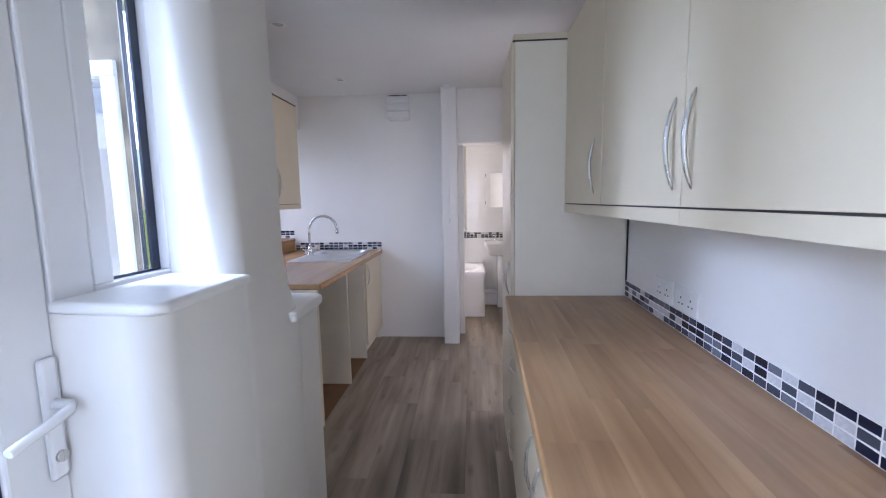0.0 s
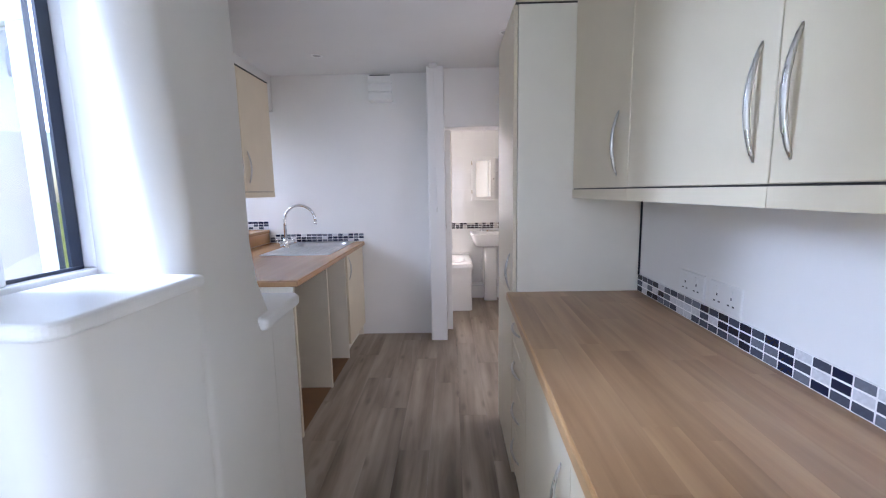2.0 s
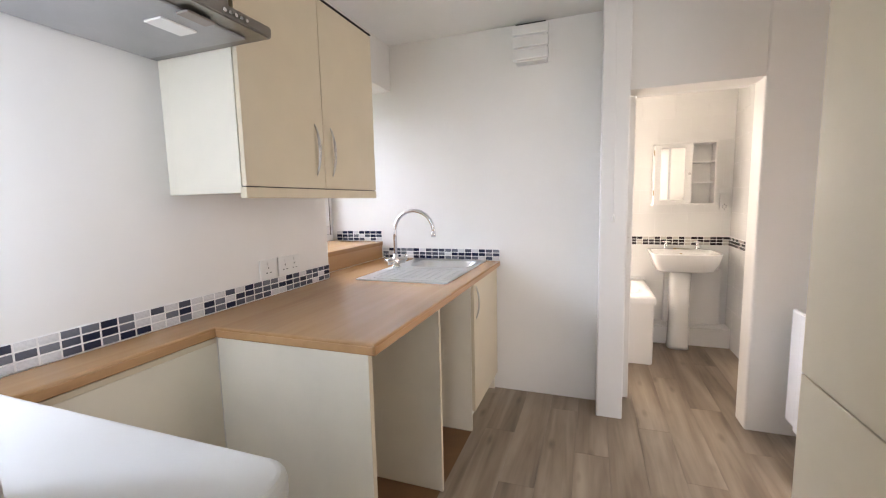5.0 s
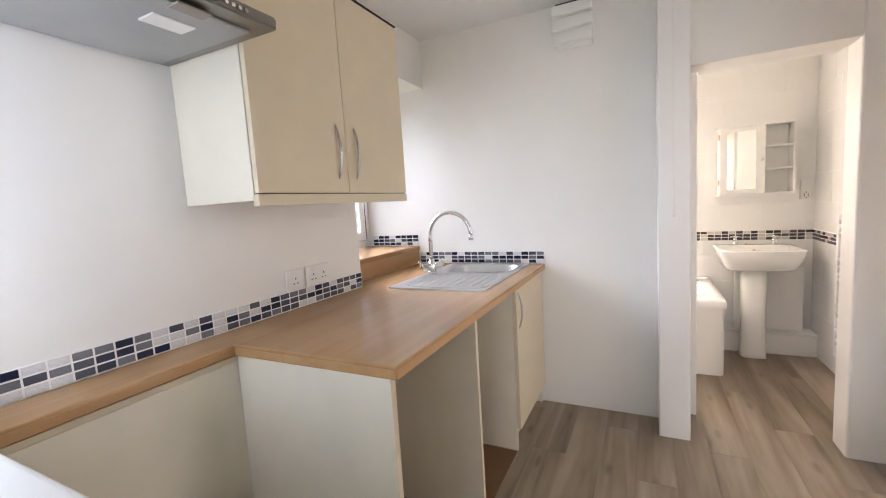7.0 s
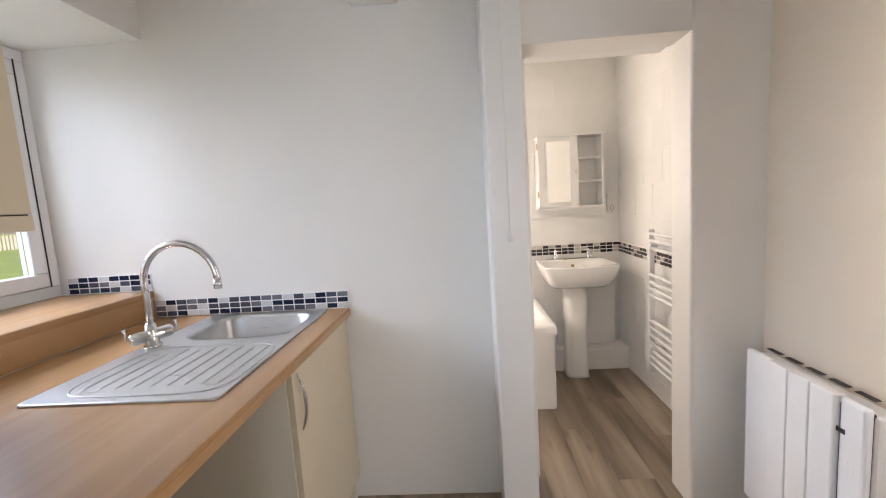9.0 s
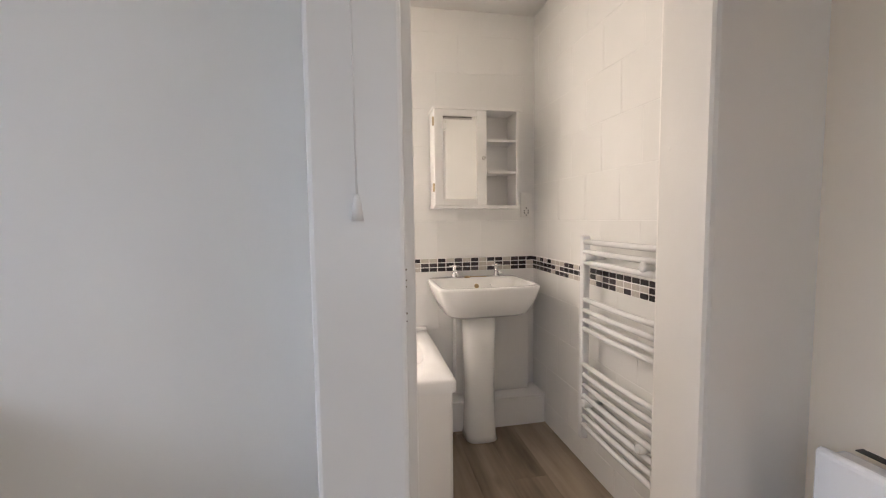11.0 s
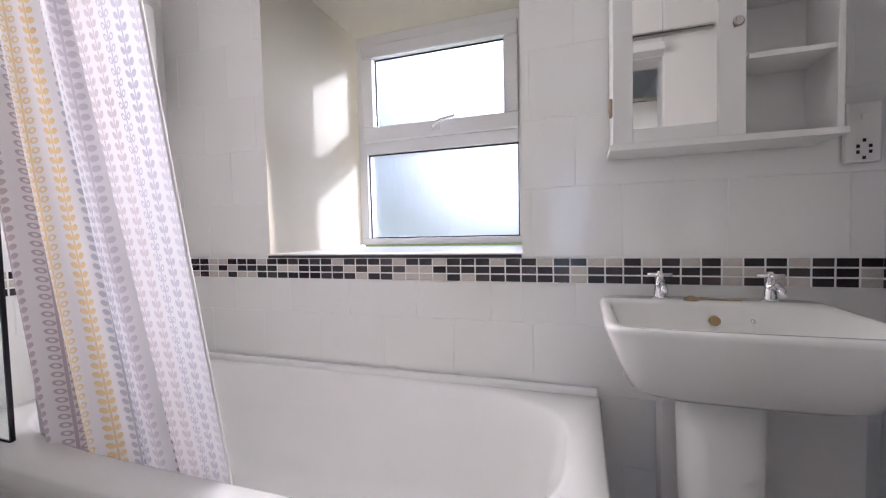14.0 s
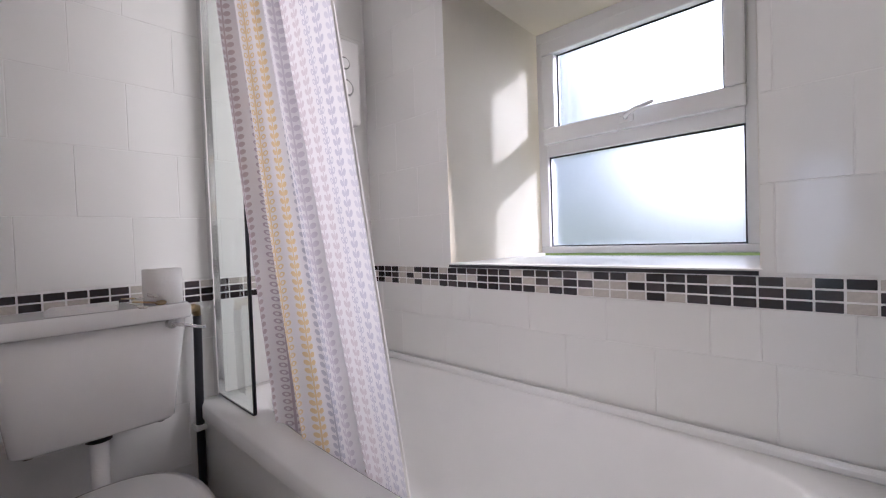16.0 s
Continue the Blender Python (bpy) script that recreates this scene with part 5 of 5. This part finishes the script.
bmesh.ops.solidify(cl, geom=cl.faces[:], thickness=0.0015)
part("cloth", cl, CLOTH, sc)
part("hem", tube(hem_line, 0.0035, 6), PAPER, sc, "plain white hem")
rail = thing("curtain_rail", "white shower curtain rail over the bath", "curtain rail", (-0.35, 4.9, 2.09))
part("rail", tube([(LX - 0.005, 4.795, 2.1), (-0.30, 4.795, 2.1), (-0.28, 4.795, 2.105), (-0.27, 4.795, 2.12), (-0.27, 4.795, BZ + 0.004)], 0.011, 12), ENAMEL, rail)
for k in range(8):
    xx = -0.90 + 0.08 * k
    part("ring", tube([(xx, 4.795 + 0.014 * math.cos(a), 2.1 - 0.006 + 0.018 * math.sin(a)) for a in (2 * math.pi * q / 12 for q in range(13))], 0.002, 6), ENAMEL, sc)

# electric shower
sh = thing("electric_shower", "white electric shower unit with round dials", "shower unit", (LX, 5.37, 1.66))
part("case", box(LX + 0.001, LX + 0.085, 5.265, 5.475, 1.59, 1.955, 0.02, 4), ACRYLIC, sh)
for y, z, r in ((5.382, 1.838, 0.027), (5.385, 1.735, 0.038)):
    part("dial", tube([(LX + 0.085, y, z), (LX + 0.095, y, z), (LX + 0.097, y, z)], [r, r, r * 0.85], 24), CHROME, sh, "chrome ringed dial")
    part("dial_face", tube([(LX + 0.096, y, z), (LX + 0.099, y, z)], r * 0.78, 24), ACRYLIC, sh)

# outside: fence beyond the lawn
fn = thing("picket_fence", "weathered wooden picket fence beyond the lawn", "fence", (-36, 32, -0.25))
for k in range(2):
    part("rail", box(-36.06, -36.02, 18, 46, 0.15 + 0.5 * k, 0.23 + 0.5 * k), FENCE_WOOD, fn)
pk = bpy.data.meshes.new("picket")
b_ = box(-0.012, 0.012, -0.09, 0.09, 0, 1.15, 0.004)
b_.to_mesh(pk)
b_.free()
pk.materials.append(FENCE_WOOD)
for k in range(100):
    o = new("picket", pk)
    o.parent = fn
    o.location = (0.0, -13.9 + 0.28 * k, 0.0)

# ---- pieces: tiles, mosaic, planks ----
TILE_MESH = {}


def piece_mesh(key, w, d, h, material, bevel, up):
    """A small eased slab centred on its face; up: the axis of its thickness (0, 1, 2)."""
    k = (key, round(w, 4), round(d, 4), round(h, 4), up)
    if k not in TILE_MESH:
        dims = {0: (h, w, d), 1: (w, h, d), 2: (w, d, h)}[up]
        bm = bmesh.new()
        add_box(bm, -dims[0] / 2, dims[0] / 2, -dims[1] / 2, dims[1] / 2, -dims[2] / 2, dims[2] / 2, bevel, 1)
        me = bpy.data.meshes.new(key)
        bm.to_mesh(me)
        bm.free()
        me.materials.append(material)
        TILE_MESH[k] = me
    return TILE_MESH[k]


def piece(name, parent, me, at, tilt=None):
    o = new(name, me)
    o.parent = parent
    o.location = Vector(at) - BASE.get(parent, Vector((0, 0, 0)))
    if tilt:
        o.rotation_euler = tilt
    return o


rng = random.Random(7)


def tile_wall(parent, axis, plane, out, a0, a1, z0, z1, tw, th, za, aa, skip=()):
    """Wall tiles in half bond. axis 0: wall runs along x, 1: along y. za, aa: where joints fall. skip: rectangles left free."""
    row = math.floor((z0 - za) / th)
    while za + row * th < z1 - 1e-6:
        lo, hi = max(z0, za + row * th), min(z1, za + (row + 1) * th)
        off = aa + (tw / 2 if row % 2 else 0)
        k = math.floor((a0 - off) / tw)
        while off + k * tw < a1 - 1e-6:
            l_, r_ = max(a0, off + k * tw), min(a1, off + (k + 1) * tw)
            rects = [(l_, r_, lo, hi)]
            for s0, s1, t0, t1 in skip:
                nxt = []
                for ra, rb_, rc, rd_ in rects:
                    if rb_ <= s0 or ra >= s1 or rd_ <= t0 or rc >= t1:
                        nxt.append((ra, rb_, rc, rd_))
                        continue
                    if ra < s0:
                        nxt.append((ra, s0, rc, rd_))
                    if rb_ > s1:
                        nxt.append((s1, rb_, rc, rd_))
                    if rc < t0:
                        nxt.append((max(ra, s0), min(rb_, s1), rc, t0))
                    if rd_ > t1:
                        nxt.append((max(ra, s0), min(rb_, s1), t1, rd_))
                rects = nxt
            for ra, rb_, rc, rd_ in rects:
                if rb_ - ra < 0.012 or rd_ - rc < 0.01:
                    continue
                me = piece_mesh("tile", rb_ - ra - 0.0016, rd_ - rc - 0.0016, 0.010, TILE, 0.001, 1 if axis == 0 else 0)
                m_ = ((ra + rb_) / 2, (rc + rd_) / 2)
                d_ = plane - out * 0.005 + rng.uniform(-0.0004, 0.0004)
                tl = (rng.uniform(-0.003, 0.003), 0, rng.uniform(-0.003, 0.003)) if axis == 0 else (0, rng.uniform(-0.003, 0.003), rng.uniform(-0.003, 0.003))
                piece("tile", parent, me, (m_[0], d_, m_[1]) if axis == 0 else (d_, m_[0], m_[1]), tl)
            k += 1
        row += 1


def mosaic_strip(name, label, axis, plane, out, a0, a1, z0, rows, material, tw=0.0495, th=0.0255, skew=0.0):
    """A band of small glazed tiles on a thin bed of grout."""
    z1 = z0 + rows * th
    pa, pb = sorted((plane + out * 0.0004, plane + out * 0.0051))
    bed = box(a0, a1, pa, pb, z0, z1) if axis == 0 else box(pa, pb, a0, a1, z0, z1)
    if skew:
        lean(bed)
    ob = structure(name, bed, GROUT, label, "tile strip")
    me = piece_mesh("mosaic_" + material.name, tw - 0.0048, th - 0.0046, 0.004, material, 0.0008, 1 if axis == 0 else 0)
    n_ = round((a1 - a0) / tw)
    step = (a1 - a0) / n_
    for r in range(rows):
        for k in range(n_):
            a, z = a0 + (k + 0.5) * step, z0 + (r + 0.5) * th
            d_ = plane + out * 0.0042 + skew * (a - 2.04)
            piece("mosaic_tile", ob, me, (a, d_, z) if axis == 0 else (d_, a, z))
    return ob


S0, S1 = 0.879, 0.957          # bathroom mosaic band
by_name = bpy.data.objects
tile_wall(by_name["wall_bath_end"], 0, EY, -1, LX, BX, 0.0, BZ, 0.262, 0.2095, 1.171 - 0.2095 * 6, -0.08, [(-0.69, 0.285, 0.957, 2.11), (LX, BX, S0, S1)])
tile_wall(by_name["wall_bath_right"], 1, BX, -1, 4.12, EY, 0.0, BZ, 0.262, 0.2095, 1.171 - 0.2095 * 6, 4.452, [(4.12, EY, S0, S1)])
tile_wall(by_name["wall_bath_left"], 1, LX, 1, 4.214, EY, 0.0, BZ, 0.262, 0.2095, 1.171 - 0.2095 * 6, 4.50, [(4.2, EY, S0, S1)])
mosaic_strip("trim_bath_end", "dark mosaic tile band on the bathroom end wall", 0, EY - 0.0, -1, LX, BX, S0, 3, MOSAIC_BATH, th=0.026)
mosaic_strip("trim_bath_right", "dark mosaic tile band behind the towel rail", 1, BX, -1, 4.13, EY - 0.006, S0, 3, MOSAIC_BATH, th=0.026)
mosaic_strip("trim_bath_left", "dark mosaic tile band behind the toilet", 1, LX, 1, 4.22, EY - 0.006, S0, 3, MOSAIC_BATH, th=0.026)
mosaic_strip("trim_kitchen_left", "grey and white mosaic upstand behind the worktop", 1, KX, 1, 1.735, 3.228, 0.9115, 3, MOSAIC)
mosaic_strip("trim_kitchen_back", "grey and white mosaic upstand behind the sink", 0, BY, -1, -1.45, -0.558, 0.9115, 3, MOSAIC)
mosaic_strip("trim_kitchen_sill", "grey and white mosaic strip at the window board", 0, BY, -1, -1.85, -1.455, 1.0365, 3, MOSAIC)
mosaic_strip("trim_kitchen_right", "grey and white mosaic upstand over the oak worktop", 1, RX, -1, 0.3, 2.014, 0.9115, 3, MOSAIC, skew=SKEW)

fl = structure("floor", add_box(box(-1.345, 1.145, 1.40, 5.56, -0.012, -0.009), -0.60, 1.145, -1.6, 1.3995, -0.012, -0.009), JOINT, "grey brown oak effect plank floor", "floor")
PW, PL = 0.166, 1.22
plank_me = {}
cols = int(2.6 / PW) + 1
for cix in range(cols):
    x0 = -1.36 + cix * PW
    x1 = min(x0 + PW, 1.3)
    y = -1.6 - (cix * 0.437 % PL)
    while y < 5.56:
        ya, yb = max(y, -1.6 if x1 > -0.50 else 1.40), min(y + PL, 5.57)
        if yb - ya > 0.03:
            me = piece_mesh("plank", x1 - x0 - 0.0007, yb - ya - 0.0007, 0.009, PLANK, 0.0004, 2)
            piece("plank", fl, me, ((x0 + x1) / 2, (ya + yb) / 2, -0.0045 + rng.uniform(-0.0002, 0.0)))
        y += PL
# thin brown sheet, its dark tone paints the shade under the worktop
structure("bare_floor", box(-1.19, -0.60, 1.70, 3.46, 0.0006, 0.0022), SHADED_FLOOR, "brown floor sheet carrying the shade of the appliance spaces", "floor")
